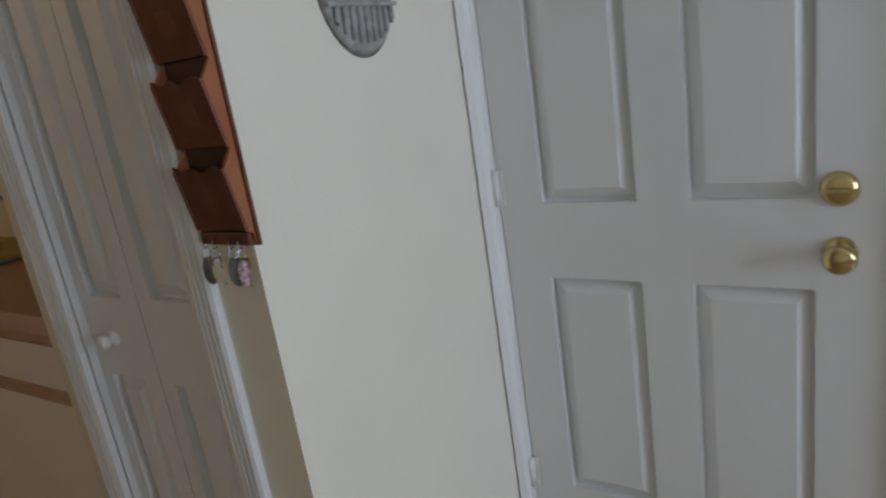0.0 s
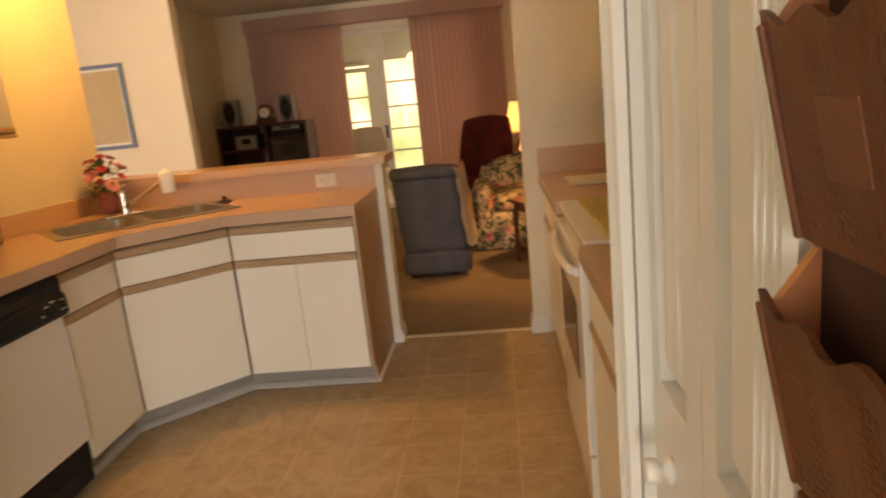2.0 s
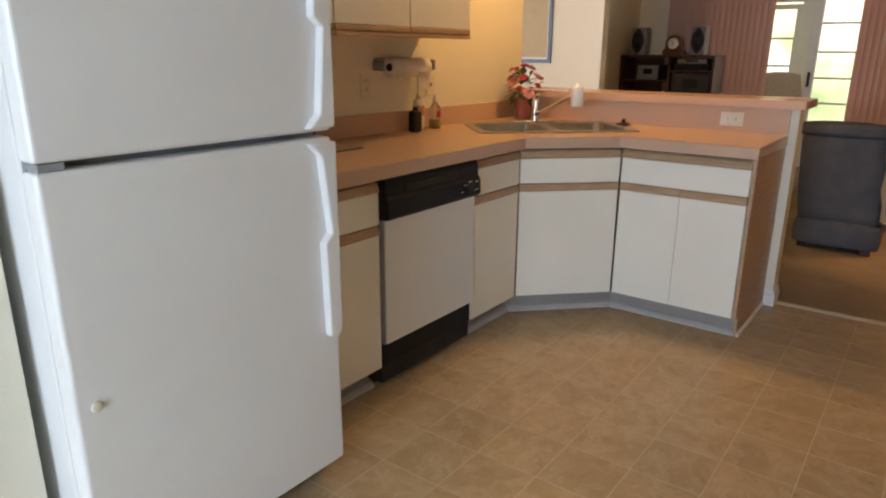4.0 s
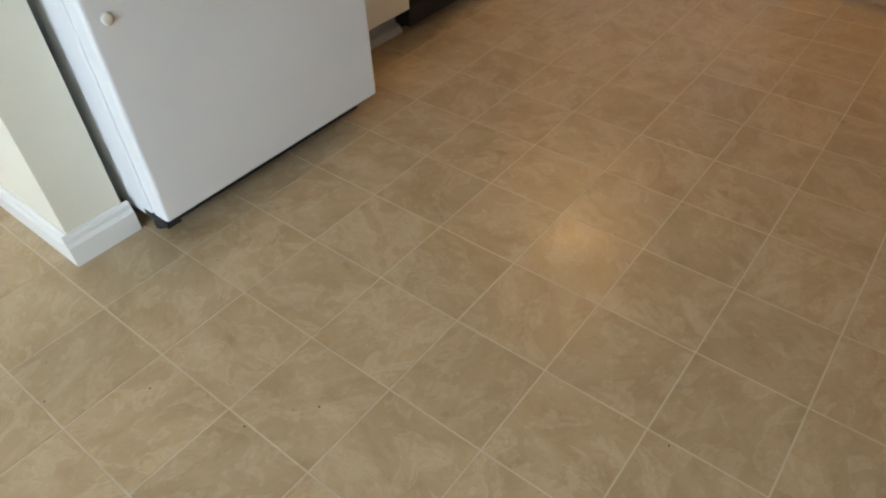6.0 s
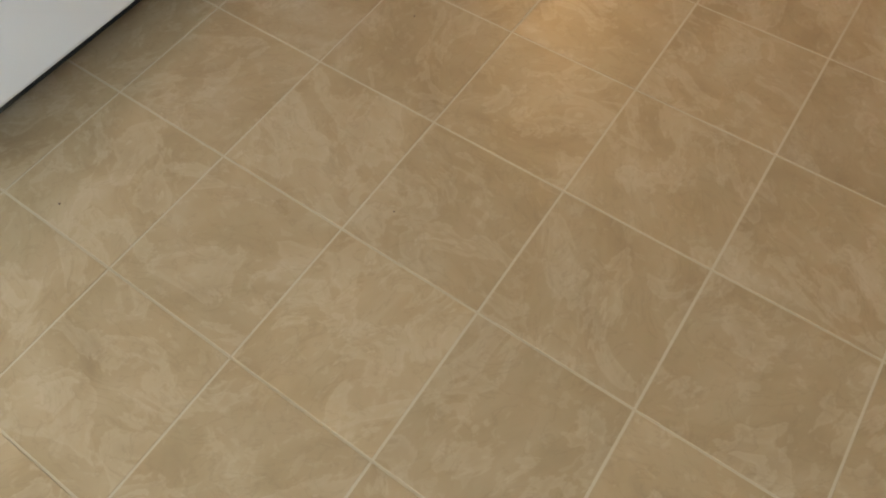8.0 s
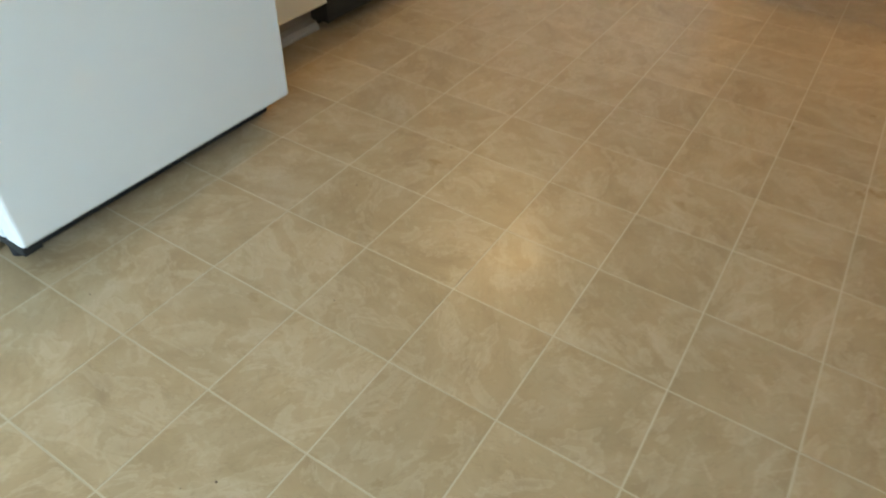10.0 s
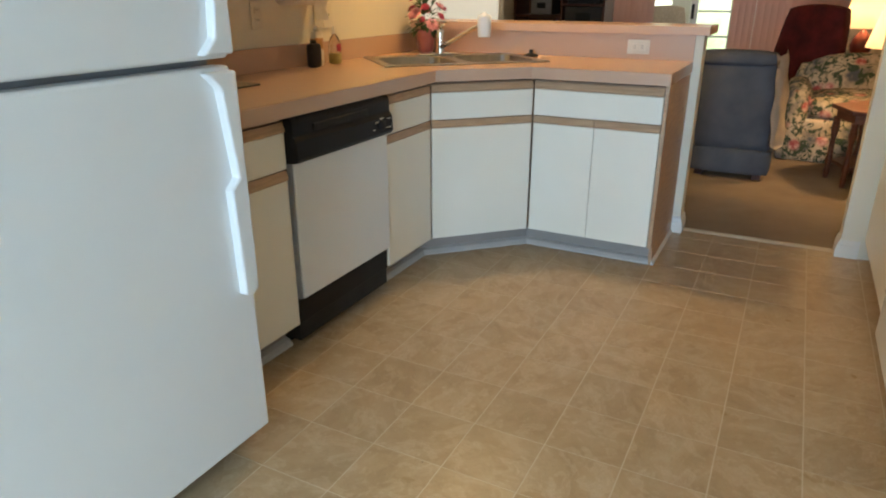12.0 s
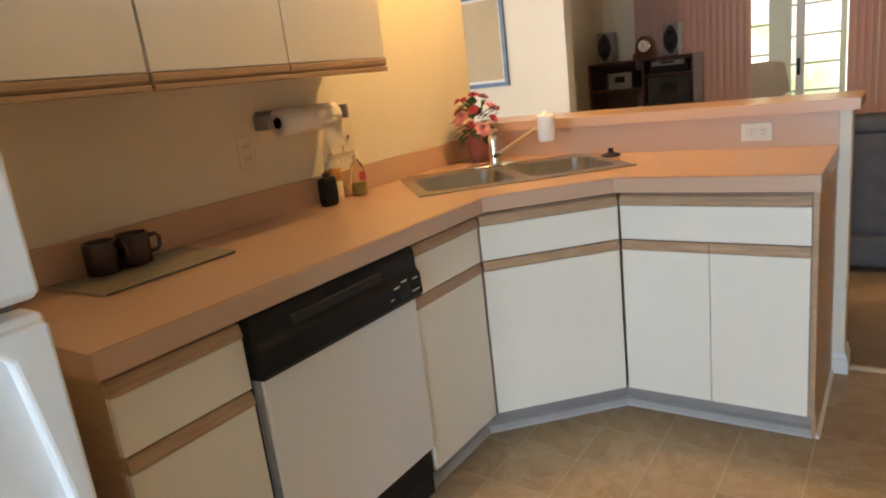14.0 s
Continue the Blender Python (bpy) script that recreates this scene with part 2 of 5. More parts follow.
def floral_material():
    m, t, b = nodes("floral_upholstery", 0.9, spec=0.15)
    geo = t.nodes.new("ShaderNodeNewGeometry").outputs["Position"]
    ground = ramp(t, noise_tex(t, 5, 3), [(0.35, (0.10, 0.11, 0.12)), (0.5, (0.52, 0.42, 0.28)), (0.65, (0.6, 0.5, 0.36))])
    leaves = ramp(t, noise_tex(t, 13, 4, 0.6, geo, 1.5), [(0.50, (0, 0, 0)), (0.56, (1, 1, 1))])
    mix1 = t.nodes.new("ShaderNodeMix")
    mix1.data_type = "RGBA"
    mix1.inputs["B"].default_value = (0.06, 0.085, 0.05, 1)
    t.links.new(leaves, mix1.inputs["Factor"])
    t.links.new(ground, mix1.inputs["A"])
    vor = t.nodes.new("ShaderNodeTexVoronoi")
    vor.inputs["Scale"].default_value = 6.5
    t.links.new(geo, vor.inputs["Vector"])
    petals = ramp(t, vor.outputs["Distance"], [(0.20, (1, 1, 1)), (0.34, (0, 0, 0))])
    mix2 = t.nodes.new("ShaderNodeMix")
    mix2.data_type = "RGBA"
    flower = ramp(t, noise_tex(t, 24, 3), [(0.4, (0.42, 0.10, 0.09)), (0.6, (0.68, 0.42, 0.34))])
    t.links.new(petals, mix2.inputs["Factor"])
    t.links.new(mix1.outputs["Result"], mix2.inputs["A"])
    t.links.new(flower, mix2.inputs["B"])
    t.links.new(mix2.outputs["Result"], b.inputs["Base Color"])
    bump(t, b, noise_tex(t, 300, 2), 0.3, 0.002)
    return m


FLORAL = floral_material()


def glow(name, colour, strength):
    m = bpy.data.materials.new(name)
    m.use_nodes = True
    t = m.node_tree
    t.nodes.clear()
    e = t.nodes.new("ShaderNodeEmission")
    e.inputs["Strength"].default_value = strength
    if len(colour) == 3:
        e.inputs["Color"].default_value = (*colour, 1)
    o = t.nodes.new("ShaderNodeOutputMaterial")
    t.links.new(e.outputs[0], o.inputs[0])
    return m, t, e


SHADE, st, se = glow("lit_lamp_shade", (1.0, 0.58, 0.25), 0.75)
thru = st.nodes.new("ShaderNodeBsdfTranslucent")
thru.inputs["Color"].default_value = (0.80, 0.70, 0.52, 1)
plus = st.nodes.new("ShaderNodeAddShader")
st.links.new(se.outputs[0], plus.inputs[0])
st.links.new(thru.outputs[0], plus.inputs[1])
st.links.new(plus.outputs[0], st.nodes["Material Output"].inputs["Surface"])
LENS, _, _ = glow("lit_lamp_lens", (1.0, 0.72, 0.42), 6.0)
# garden panel: sunlight is put into its colours as emission
OUTSIDE, ot, oe = glow("glowing_garden_panel", (1, 1, 1), 2.2)
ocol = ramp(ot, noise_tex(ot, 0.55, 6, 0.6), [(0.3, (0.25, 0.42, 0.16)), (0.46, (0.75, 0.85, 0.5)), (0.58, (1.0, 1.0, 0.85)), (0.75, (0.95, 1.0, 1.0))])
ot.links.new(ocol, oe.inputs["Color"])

# ---- mesh helpers ----


def add_box(bm, x0, x1, y0, y1, z0, z1, bevel=0.0, seg=2):
    v = [bm.verts.new((x, y, z)) for x in (x0, x1) for y in (y0, y1) for z in (z0, z1)]
    faces = [bm.faces.new([v[i] for i in q]) for q in ((0, 1, 3, 2), (4, 6, 7, 5), (0, 4, 5, 1), (2, 3, 7, 6), (0, 2, 6, 4), (1, 5, 7, 3))]
    if bevel:
        edges = list({e for f in faces for e in f.edges})
        bmesh.ops.bevel(bm, geom=edges, offset=bevel, segments=seg, affect="EDGES", profile=0.5)
    return v


def box(x0, x1, y0, y1, z0, z1, bevel=0.0, seg=2):
    bm = bmesh.new()
    add_box(bm, x0, x1, y0, y1, z0, z1, bevel, seg)
    return bm


def add_prism(bm, pts, a, b, axis="z", bevel=0.0):
    """A flat outline pushed from a to b along an axis; the outline's pair is (x, y), (x, z) or (y, z)."""
    def at(p, h):
        return {"z": (p[0], p[1], h), "y": (p[0], h, p[1]), "x": (h, p[0], p[1])}[axis]
    lo = [bm.verts.new(at(p, a)) for p in pts]
    hi = [bm.verts.new(at(p, b)) for p in pts]
    n = len(pts)
    fs = [bm.faces.new(lo[::-1]), bm.faces.new(hi)]
    fs += [bm.faces.new((lo[i], lo[(i + 1) % n], hi[(i + 1) % n], hi[i])) for i in range(n)]
    bmesh.ops.recalc_face_normals(bm, faces=fs)
    if bevel:
        bmesh.ops.bevel(bm, geom=list({e for f in fs for e in f.edges}), offset=bevel, segments=2, affect="EDGES", profile=0.5)
    return bm


def prism(pts, a, b, axis="z", bevel=0.0):
    return add_prism(bmesh.new(), pts, a, b, axis, bevel)


def add_lathe(bm, profile, cx, cy, seg=24, smooth=True):
    rings = []
    for r, z in profile:
        if r < 1e-5:
            rings.append([bm.verts.new((cx, cy, z))])
        else:
            rings.append([bm.verts.new((cx + r * math.cos(2 * math.pi * i / seg), cy + r * math.sin(2 * math.pi * i / seg), z)) for i in range(seg)])
    for a, b in zip(rings, rings[1:]):
        for i in range(seg):
            j = (i + 1) % seg
            q = [a[i % len(a)], a[j % len(a)], b[j % len(b)], b[i % len(b)]]
            q = list(dict.fromkeys(q))
            if len(q) > 2:
                f = bm.faces.new(q)
                f.smooth = smooth
    return bm


def lathe(profile, cx, cy, seg=24):
    return add_lathe(bmesh.new(), profile, cx, cy, seg)


def add_tube(bm, pts, r, seg=10):
    pts = [Vector(p) for p in pts]
    rings = []
    for i, p in enumerate(pts):
        d = (pts[min(i + 1, len(pts) - 1)] - pts[max(i - 1, 0)]).normalized()
        up = Vector((0, 0, 1)) if abs(d.z) < 0.9 else Vector((1, 0, 0))
        u = d.cross(up).normalized()
        w = d.cross(u)
        rr = r[i] if isinstance(r, (list, tuple)) else r
        rings.append([bm.verts.new(p + rr * (u * math.cos(2 * math.pi * k / seg) + w * math.sin(2 * math.pi * k / seg))) for k in range(seg)])
    for a, b in zip(rings, rings[1:]):
        for k in range(seg):
            f = bm.faces.new((a[k], a[(k + 1) % seg], b[(k + 1) % seg], b[k]))
            f.smooth = True
    bm.faces.new(rings[0][::-1])
    bm.faces.new(rings[-1])
    return bm


def tube(pts, r, seg=10):
    return add_tube(bmesh.new(), pts, r, seg)


def moved(bm, m):
    bmesh.ops.transform(bm, matrix=m, verts=bm.verts)
    return bm


def cushion(x0, x1, y0, y1, z0, z1, puff=0.04, cuts=6):
    """A padded block: a subdivided box whose faces swell and whose edges round off."""
    bm = box(x0, x1, y0, y1, z0, z1)
    bmesh.ops.subdivide_edges(bm, edges=list(bm.edges), cuts=cuts, use_grid_fill=True)
    c = Vector(((x0 + x1) / 2, (y0 + y1) / 2, (z0 + z1) / 2))
    h = Vector(((x1 - x0) / 2, (y1 - y0) / 2, (z1 - z0) / 2))
    for v in bm.verts:
        d = v.co - c
        n = [abs(d[i]) / h[i] for i in range(3)]
        for i in range(3):
            j, k = (i + 1) % 3, (i + 2) % 3
            v.co[i] += math.copysign(1, d[i]) * n[i] ** 3 * puff * ((1 - n[j] ** 2) * (1 - n[k] ** 2) - 0.45 * (n[j] ** 6 + n[k] ** 6))
    for f in bm.faces:
        f.smooth = True
    return bm


def mesh_of(name, bm, material):
    bmesh.ops.recalc_face_normals(bm, faces=bm.faces)
    me = bpy.data.meshes.new(name)
    bm.to_mesh(me)
    bm.free()
    me.materials.append(material)
    return me


def part(name, bm, material, parent, label=""):
    ob = new(name, mesh_of(name, bm, material))
    ob.parent = parent
    ob.matrix_parent_inverse = Matrix.Translation(parent.location).inverted()
    return tagged(ob, label)


def thing(name, place, label, category, group=""):
    ob = new(name)
    ob.location = place
    ob.empty_display_size = 0.05
    return tagged(ob, label, category, group)


def setting(name, bm, material, label="", category=""):
    return tagged(new(name, mesh_of(name, bm, material)), label, category, kind="structure")

# ---- large structure ----
H = 2.44


def wall(name, x0, x1, y0, y1, z0=0.0, z1=H, label="cream painted plaster wall", mat=WALL):
    return setting(name, box(x0, x1, y0, y1, z0, z1), mat, label, "wall")


wall("wall_sink", -2.10, 1.307, -0.77, -0.65)
wall("wall_fridge_stub", 1.307, 1.455, -0.77, 0.122, label="cream wall stub beside the refrigerator")
wall("wall_partition", -3.82, -3.70, -4.2, -0.81, 0, 2.7, label="white partition wall with a framed picture")
wall("wall_kitchen_end", -2.12, -2.0, 1.824, 3.62, 0, H - 0.002, label="cream wall end beside the range counter")
wall("wall_range", -2.0, 0.735, 2.56, 2.68)
wall("wall_pantry_left", 0.735, 0.80, 1.85, 2.68, label="cream pantry corner wall")
wall("wall_pantry_strip", 1.345, 1.455, 1.85, 2.60, label="cream pantry side wall by the entry")
wall("wall_pantry_head", 0.80, 1.345, 1.85, 1.95, 2.06, H, label="cream wall over the pantry door")
wall("wall_pantry_back", 0.80, 1.345, 2.52, 2.60)
wall("wall_entry_head", 1.455, 2.36, 2.60, 2.72, 2.06, H, label="cream wall over the entry door")
wall("wall_entry_right", 2.36, 5.70, 2.60, 2.72)
wall("wall_dining_far", -3.70, 5.82, -4.32, -4.2, 0, 2.7)
wall("wall_living_left", -7.32, -3.82, -1.97, -1.85, 0, 2.7)
wall("wall_living_right", -7.32, -2.12, 3.62, 3.74, 0, 2.7)
wall("wall_living_back_left", -7.32, -7.20, -1.85, -1.0, 0, 2.7)
wall("wall_living_back_right", -7.32, -7.20, 1.55, 3.62, 0, 2.7)
wall("wall_living_back_head", -7.32, -7.20, -1.0, 1.55, 2.36, 2.7)
wall("wall_front_low", 5.70, 5.82, -4.2, 2.72, 0, 0.5)
wall("wall_front_high", 5.70, 5.82, -4.2, 2.72, 2.15, H)
wall("wall_front_mid", 5.70, 5.82, -1.75, 0.93, 0.5, 2.15)
wall("wall_front_side", 5.70, 5.82, 2.37, 2.72, 0.5, 2.15)
wall("wall_front_end", 5.70, 5.82, -4.2, -3.65, 0.5, 2.15)
# unseen wall, added to block dining window light from the pantry front
wall("wall_light_block", 1.95, 5.70, -0.89, -0.77)
pony = wall("wall_pony", -2.12, -2.0, -0.65, 1.043, 0, 1.056, label="cream half wall under the bar")
setting("ceiling", box(-2.12, 5.82, -4.32, 2.72, H, H + 0.1), CEIL, "white textured ceiling", "ceiling")
setting("ceiling_living", box(-7.32, -2.12, -4.32, 3.74, 2.7, 2.8), CEIL, "white living room ceiling", "ceiling")
setting("wall_living_upstand", box(-2.24, -2.12, -0.81, 3.62, H, 2.8), WALL, "cream drop between ceilings", "wall")
setting("floor_living", box(-7.32, -2.055, -1.97, 3.74, -0.1, 0.004), CARPET, "beige pile carpet in the living room", "carpet")
setting("floor_dining", box(-3.82, 5.82, -4.32, -0.77, -0.1, 0.003), CARPET, "beige carpet in the dining room", "carpet")
setting("floor_front", box(3.83, 5.82, -0.77, 2.72, -0.1, 0.003), CARPET, "beige carpet by the front window", "carpet")
setting("trim_threshold", prism([(-2.075, 0.004), (-2.065, 0.013), (-2.045, 0.013), (-2.030, 0.003)], 1.06, 1.808, "y"), GROUT, "pale threshold strip between vinyl and carpet", "threshold")


def baseboard(name, outline_from, outline_to, out, label="white painted baseboard"):
    """A moulded board between two points of a wall face; out is the way it faces."""
    (ax, ay), (bx, by) = outline_from, outline_to
    prof = [(0.0, 0.0), (0.016, 0.0), (0.016, 0.058), (0.010, 0.068), (0.010, 0.080), (0.004, 0.090), (0.0, 0.090)]
    bm = bmesh.new()
    ends = []
    for px, py in ((ax, ay), (bx, by)):
        ends.append([bm.verts.new((px + out[0] * d, py + out[1] * d, z)) for d, z in prof])
    n = len(prof)
    for i in range(n):
        bm.faces.new((ends[0][i], ends[0][(i + 1) % n], ends[1][(i + 1) % n], ends[1][i]))
    bm.faces.new(ends[0][::-1])
    bm.faces.new(ends[1])
    return setting(name, bm, TRIM, label, "baseboard")


baseboard("baseboard_stub_side", (1.455, -0.77), (1.455, 0.122), (1, 0))
baseboard("baseboard_stub_end", (1.291, 0.122), (1.471, 0.122), (0, 1))
baseboard("baseboard_pony", (-2.0, 1.003), (-2.0, 1.043), (1, 0))
baseboard("baseboard_pony_end", (-2.12, 1.043), (-1.984, 1.043), (0, 1))
baseboard("baseboard_wall_end", (-2.12, 1.824), (-1.984, 1.824), (0, -1))
baseboard("baseboard_wall_face", (-2.0, 1.824), (-2.0, 1.91), (1, 0))
baseboard("baseboard_pantry_side", (1.455, 1.85), (1.455, 2.60), (1, 0))
baseboard("baseboard_pantry_front", (1.345, 1.85), (1.471, 1.85), (0, -1))
baseboard("baseboard_pantry_left", (0.719, 1.85), (0.794, 1.85), (0, -1))
baseboard("baseboard_pantry_return", (0.735, 1.85), (0.735, 1.92), (-1, 0))
baseboard("baseboard_partition", (-3.70, -4.2), (-3.70, -0.81), (1, 0))
baseboard("baseboard_partition_end", (-3.82, -0.81), (-3.684, -0.81), (0, 1))


def casing(name, x0, x1, y, ribs=True):
    """A fluted upright casing on a wall that faces -y."""
    w = x1 - x0
    pts = [(x0, y), (x0, y - 0.016)]
    for k in range(3):
        a = x0 + w * (0.18 + 0.24 * k)
        pts += [(a, y - 0.018), (a + w * 0.04, y - 0.011), (a + w * 0.14, y - 0.011), (a + w * 0.18, y - 0.018)]
    pts += [(x1, y - 0.014), (x1, y)]
    return setting(name, prism(pts, 0.0, 2.10), TRIM, "white fluted door casing", "casing")


casing("trim_pantry_left", 0.795, 0.866, 1.85)
casing("trim_pantry_right", 1.292, 1.347, 1.85)
setting("trim_pantry_jamb", box(0.802, 0.872, 1.852, 1.95, 0, 2.06), TRIM, "white pantry jamb", "jamb")
setting("trim_pantry_jamb_b", box(1.290, 1.345, 1.852, 1.95, 0, 2.06), TRIM, "white pantry jamb", "jamb")
setting("trim_entry_left", prism([(1.457, 2.60), (1.457, 2.548), (1.462, 2.543), (1.468, 2.549), (1.476, 2.556), (1.481, 2.572), (1.487, 2.577), (1.487, 2.60)], 0, 2.10), TRIM, "white entry door casing", "casing")
setting("trim_entry_right", prism([(2.30, 2.60), (2.30, 2.575), (2.34, 2.585), (2.36, 2.582), (2.36, 2.60)], 0, 2.10), TRIM, "white entry door casing", "casing")


def panel_door(ob, x0, x1, y, z0, z1, cols, rows, deep=0.035, drop=0.019, slope=0.034):
    """Stiles and rails proud of a recessed field, and a raised panel with sloping edges in each opening. Faces -y."""
    bm = bmesh.new()
    add_box(bm, x0, x1, y + drop, y + deep, z0, z1)
    xs = [x0] + [c for pair in cols for c in pair] + [x1]
    for i in range(0, len(xs), 2):
        add_box(bm, xs[i], xs[i + 1], y, y + drop, z0, z1)
    zs = [z0] + [r for pair in rows for r in pair] + [z1]
    for (a, b) in cols:
        for i in range(0, len(zs), 2):
            add_box(bm, a, b, y, y + drop, zs[i], zs[i + 1])
    part("frame", bm, DOORP, ob)
    for a, b in cols:
        for c, d in rows:
            bm = bmesh.new()
            o = [bm.verts.new(p) for p in ((a + 0.006, y + drop, c + 0.006), (b - 0.006, y + drop, c + 0.006), (b - 0.006, y + drop, d - 0.006), (a + 0.006, y + drop, d - 0.006))]
            s = slope
            i = [bm.verts.new(p) for p in ((a + s, y + 0.002, c + s), (b - s, y + 0.002, c + s), (b - s, y + 0.002, d - s), (a + s, y + 0.002, d - s))]
            bm.faces.new(i)
            for k in range(4):
                bm.faces.new((o[k], o[(k + 1) % 4], i[(k + 1) % 4], i[k]))
            part("panel", bm, DOORP, ob)


door = thing("door_1", (1.9, 2.56, 0), "white six-panel entry door with brass hardware, closed", "door")
tagged(door, kind="structure")
panel_door(door, 1.490, 2.297, 2.588, 0.008, 2.04, [(1.600, 1.820), (1.930, 2.160)], [(0.22, 0.812), (0.997, 1.60), (1.72, 1.92)], 0.045)
for z in (0.245, 1.038, 1.82):
    bm = tube([(1.486, 2.580, z - 0.045), (1.486, 2.580, z + 0.045)], 0.009, 10)
    add_box(bm, 1.476, 1.508, 2.582, 2.586, z - 0.045, z + 0.045)
    for k in (-0.015, 0.015):
        add_tube(bm, [(1.486, 2.580, z + k - 0.001), (1.486, 2.580, z + k + 0.001)], 0.0098, 10)
    part("hinge", bm, TRIM, door, "white painted butt hinge")


def knob(parent, x, y, z, r, mat, long=0.06, label=""):
    bm = lathe([(0.0, 0.0), (r * 1.05, 0.0), (r * 1.05, 0.006), (r * 0.5, 0.012), (r * 0.42, long * 0.4), (r * 0.9, long * 0.55), (r, long * 0.8), (r * 0.8, long * 0.97), (0.0, long)], 0, 0, 20)
    moved(bm, pose(x, y, z, 90))
    return part("knob", bm, mat, parent, label)


knob(door, 2.200, 2.588, 0.892, 0.029, BRASS, 0.065, "polished brass door knob")
bm = lathe([(0.0, 0.0), (0.033, 0.0), (0.033, 0.008), (0.026, 0.016), (0.022, 0.018), (0.0, 0.018)], 0, 0, 20)
moved(bm, pose(2.198, 2.588, 1.016, 90))
dead = part("deadbolt", bm, BRASS, door, "brass deadbolt with thumb turn")
part("thumb_turn", moved(box(-0.018, 0.018, -0.004, 0.004, 0, 0.012, 0.002), pose(2.198, 2.570, 1.016, 90, 0, 0)), BRASS, dead)

pantry = thing("door_2", (1.08, 1.87, 0), "white panelled bifold pantry door, closed", "door")
tagged(pantry, kind="structure")
panel_door(pantry, 0.874, 1.074, 1.868, 0.015, 2.03, [(0.908, 1.022)], [(0.20, 0.828), (1.002, 1.90)], 0.032)
panel_door(pantry, 1.078, 1.289, 1.868, 0.015, 2.03, [(1.118, 1.234)], [(0.20, 0.830), (1.006, 1.90)], 0.032)
knob(pantry, 0.962, 1.868, 0.915, 0.016, TRIM, 0.034, "small white knob")

# ---- kitchen cabinets ----
FACE = 0.0
END_A, END_B = (-1.381, 0.369), (-1.381, 0.984)


def frame_to(p, q):
    """A frame whose x runs along the cabinet front from p to q, whose -y faces out; the origin is p."""
    d = Vector((q[0] - p[0], q[1] - p[1]))
    return Matrix.Translation((p[0], p[1], 0)) @ Matrix.Rotation(math.atan2(d.y, d.x), 4, "Z"), d.length


def cabinet(name, p, q, depth, doors, label, drawer=True, body=None, gap=0.004, kick=0.088, run=(0.004, 0.004)):
    """A base unit seen from its front: oak carcass and stiles, laminate drawer front and doors, oak pull rails."""
    m, w = frame_to(p, q)
    ob = thing(name, (p[0], p[1], 0), label, "cabinet", "base cabinets along the kitchen counter")
    part("body", moved(body or box(0, w, 0.020, depth, 0.10, 0.862), m if body is None else Matrix()), OAK, ob)
    z = 0.658
    if drawer:
        d = part("drawer_front", moved(box(gap, w - gap, 0, 0.019, 0.699, 0.822, 0.0015), m), CREAM, ob)
        part("pull_rail", moved(prism([(0.019, 0.824), (-0.004, 0.824), (-0.006, 0.832), (0.0, 0.848), (0.004, 0.858), (0.019, 0.858)], gap, w - gap, "x", 0.0008), m), OAKH, d, "oak pull rail")
    dw = (w - 2 * gap) / doors
    for k in range(doors):
        a, b = gap + k * dw + 0.001, gap + (k + 1) * dw - 0.001
        d = part("door", moved(box(a, b, 0, 0.019, 0.107, z, 0.0015), m), CREAM, ob)
        part("pull_rail", moved(prism([(0.019, z + 0.002), (-0.004, z + 0.002), (-0.006, z + 0.010), (0.0, z + 0.026), (0.004, z + 0.036), (0.019, z + 0.036)], a, b, "x", 0.0008), m), OAKH, d, "oak pull rail")
    base = part("toe_kick", moved(prism([(0.03, 0.0), (-0.004, 0.0), (-0.002, 0.100), (0.03, 0.100)], -run[0], w + run[1], "x"), m @ Matrix.Translation((0, kick, 0))), KICK, ob, "grey vinyl base under the doors")
    part("cove_strip", moved(prism([(-0.0045, 0.0), (-0.036, 0.0), (-0.035, 0.010), (-0.024, 0.024), (-0.0045, 0.032)], -run[0], w + run[1], "x"), m @ Matrix.Translation((0, kick, 0))), COVE, base, "pale grey cove strip at the floor")
    return ob


cabinet("base_cabinet", (-1.012, FACE), END_A, 0.5, 1, "diagonal sink base cabinet with white laminate front and oak rails",
        body=prism([(-1.026, -0.014), (-1.395, 0.355), (-1.99, 0.369), (-1.99, -0.644), (-1.012, -0.644)], 0.10, 0.862), run=(0.040, 0.038))
pen = cabinet("base_cabinet", END_A, END_B, 0.52, 2, "peninsula base cabinet with two white laminate doors and oak rails", run=(0.036, 0.004))
cabinet("base_cabinet", (-0.608, FACE), (-1.010, FACE), 0.62, 1, "narrow white laminate base cabinet with oak rails",
        body=box(-1.010, -0.608, -0.644, -0.020, 0.10, 0.862), run=(0.002, 0.038))
cabinet("base_cabinet", (0.334, 0.0), (0.014, 0.0), 0.62, 1, "white laminate base cabinet with oak end panel beside the refrigerator",
        body=box(0.014, 0.334, -0.644, -0.020, 0.10, 0.862))
part("end_panel", prism([(-1.381, 0.102), (-1.381, 0.874), (-1.996, 0.874), (-1.996, 0.0), (-1.436, 0.0), (-1.436, 0.102)], 0.985, 1.000, "y"), OAK, pen, "oak-look end panel with a toe notch")
part("base_strip", prism([(1.0, 0.0), (1.012, 0.0), (1.010, 0.008), (1.004, 0.016), (1.0, 0.018)], -1.983, -1.437, "x"), TRIM, pen, "thin white strip along the floor")

# counter top
CT = 0.926
ctop = thing("countertop", (-0.8, -0.3, 0.864), "peach laminate countertop with backsplash, glossy and clean", "countertop")
SC, SU, SV = Vector((-1.515, -0.135)), Vector((-0.7071, 0.7071)), Vector((-0.7071, -0.7071))


def sink_at(u, v):
    p = SC + SU * u * 1.03 + SV * v * 1.06
    return (p.x, p.y)


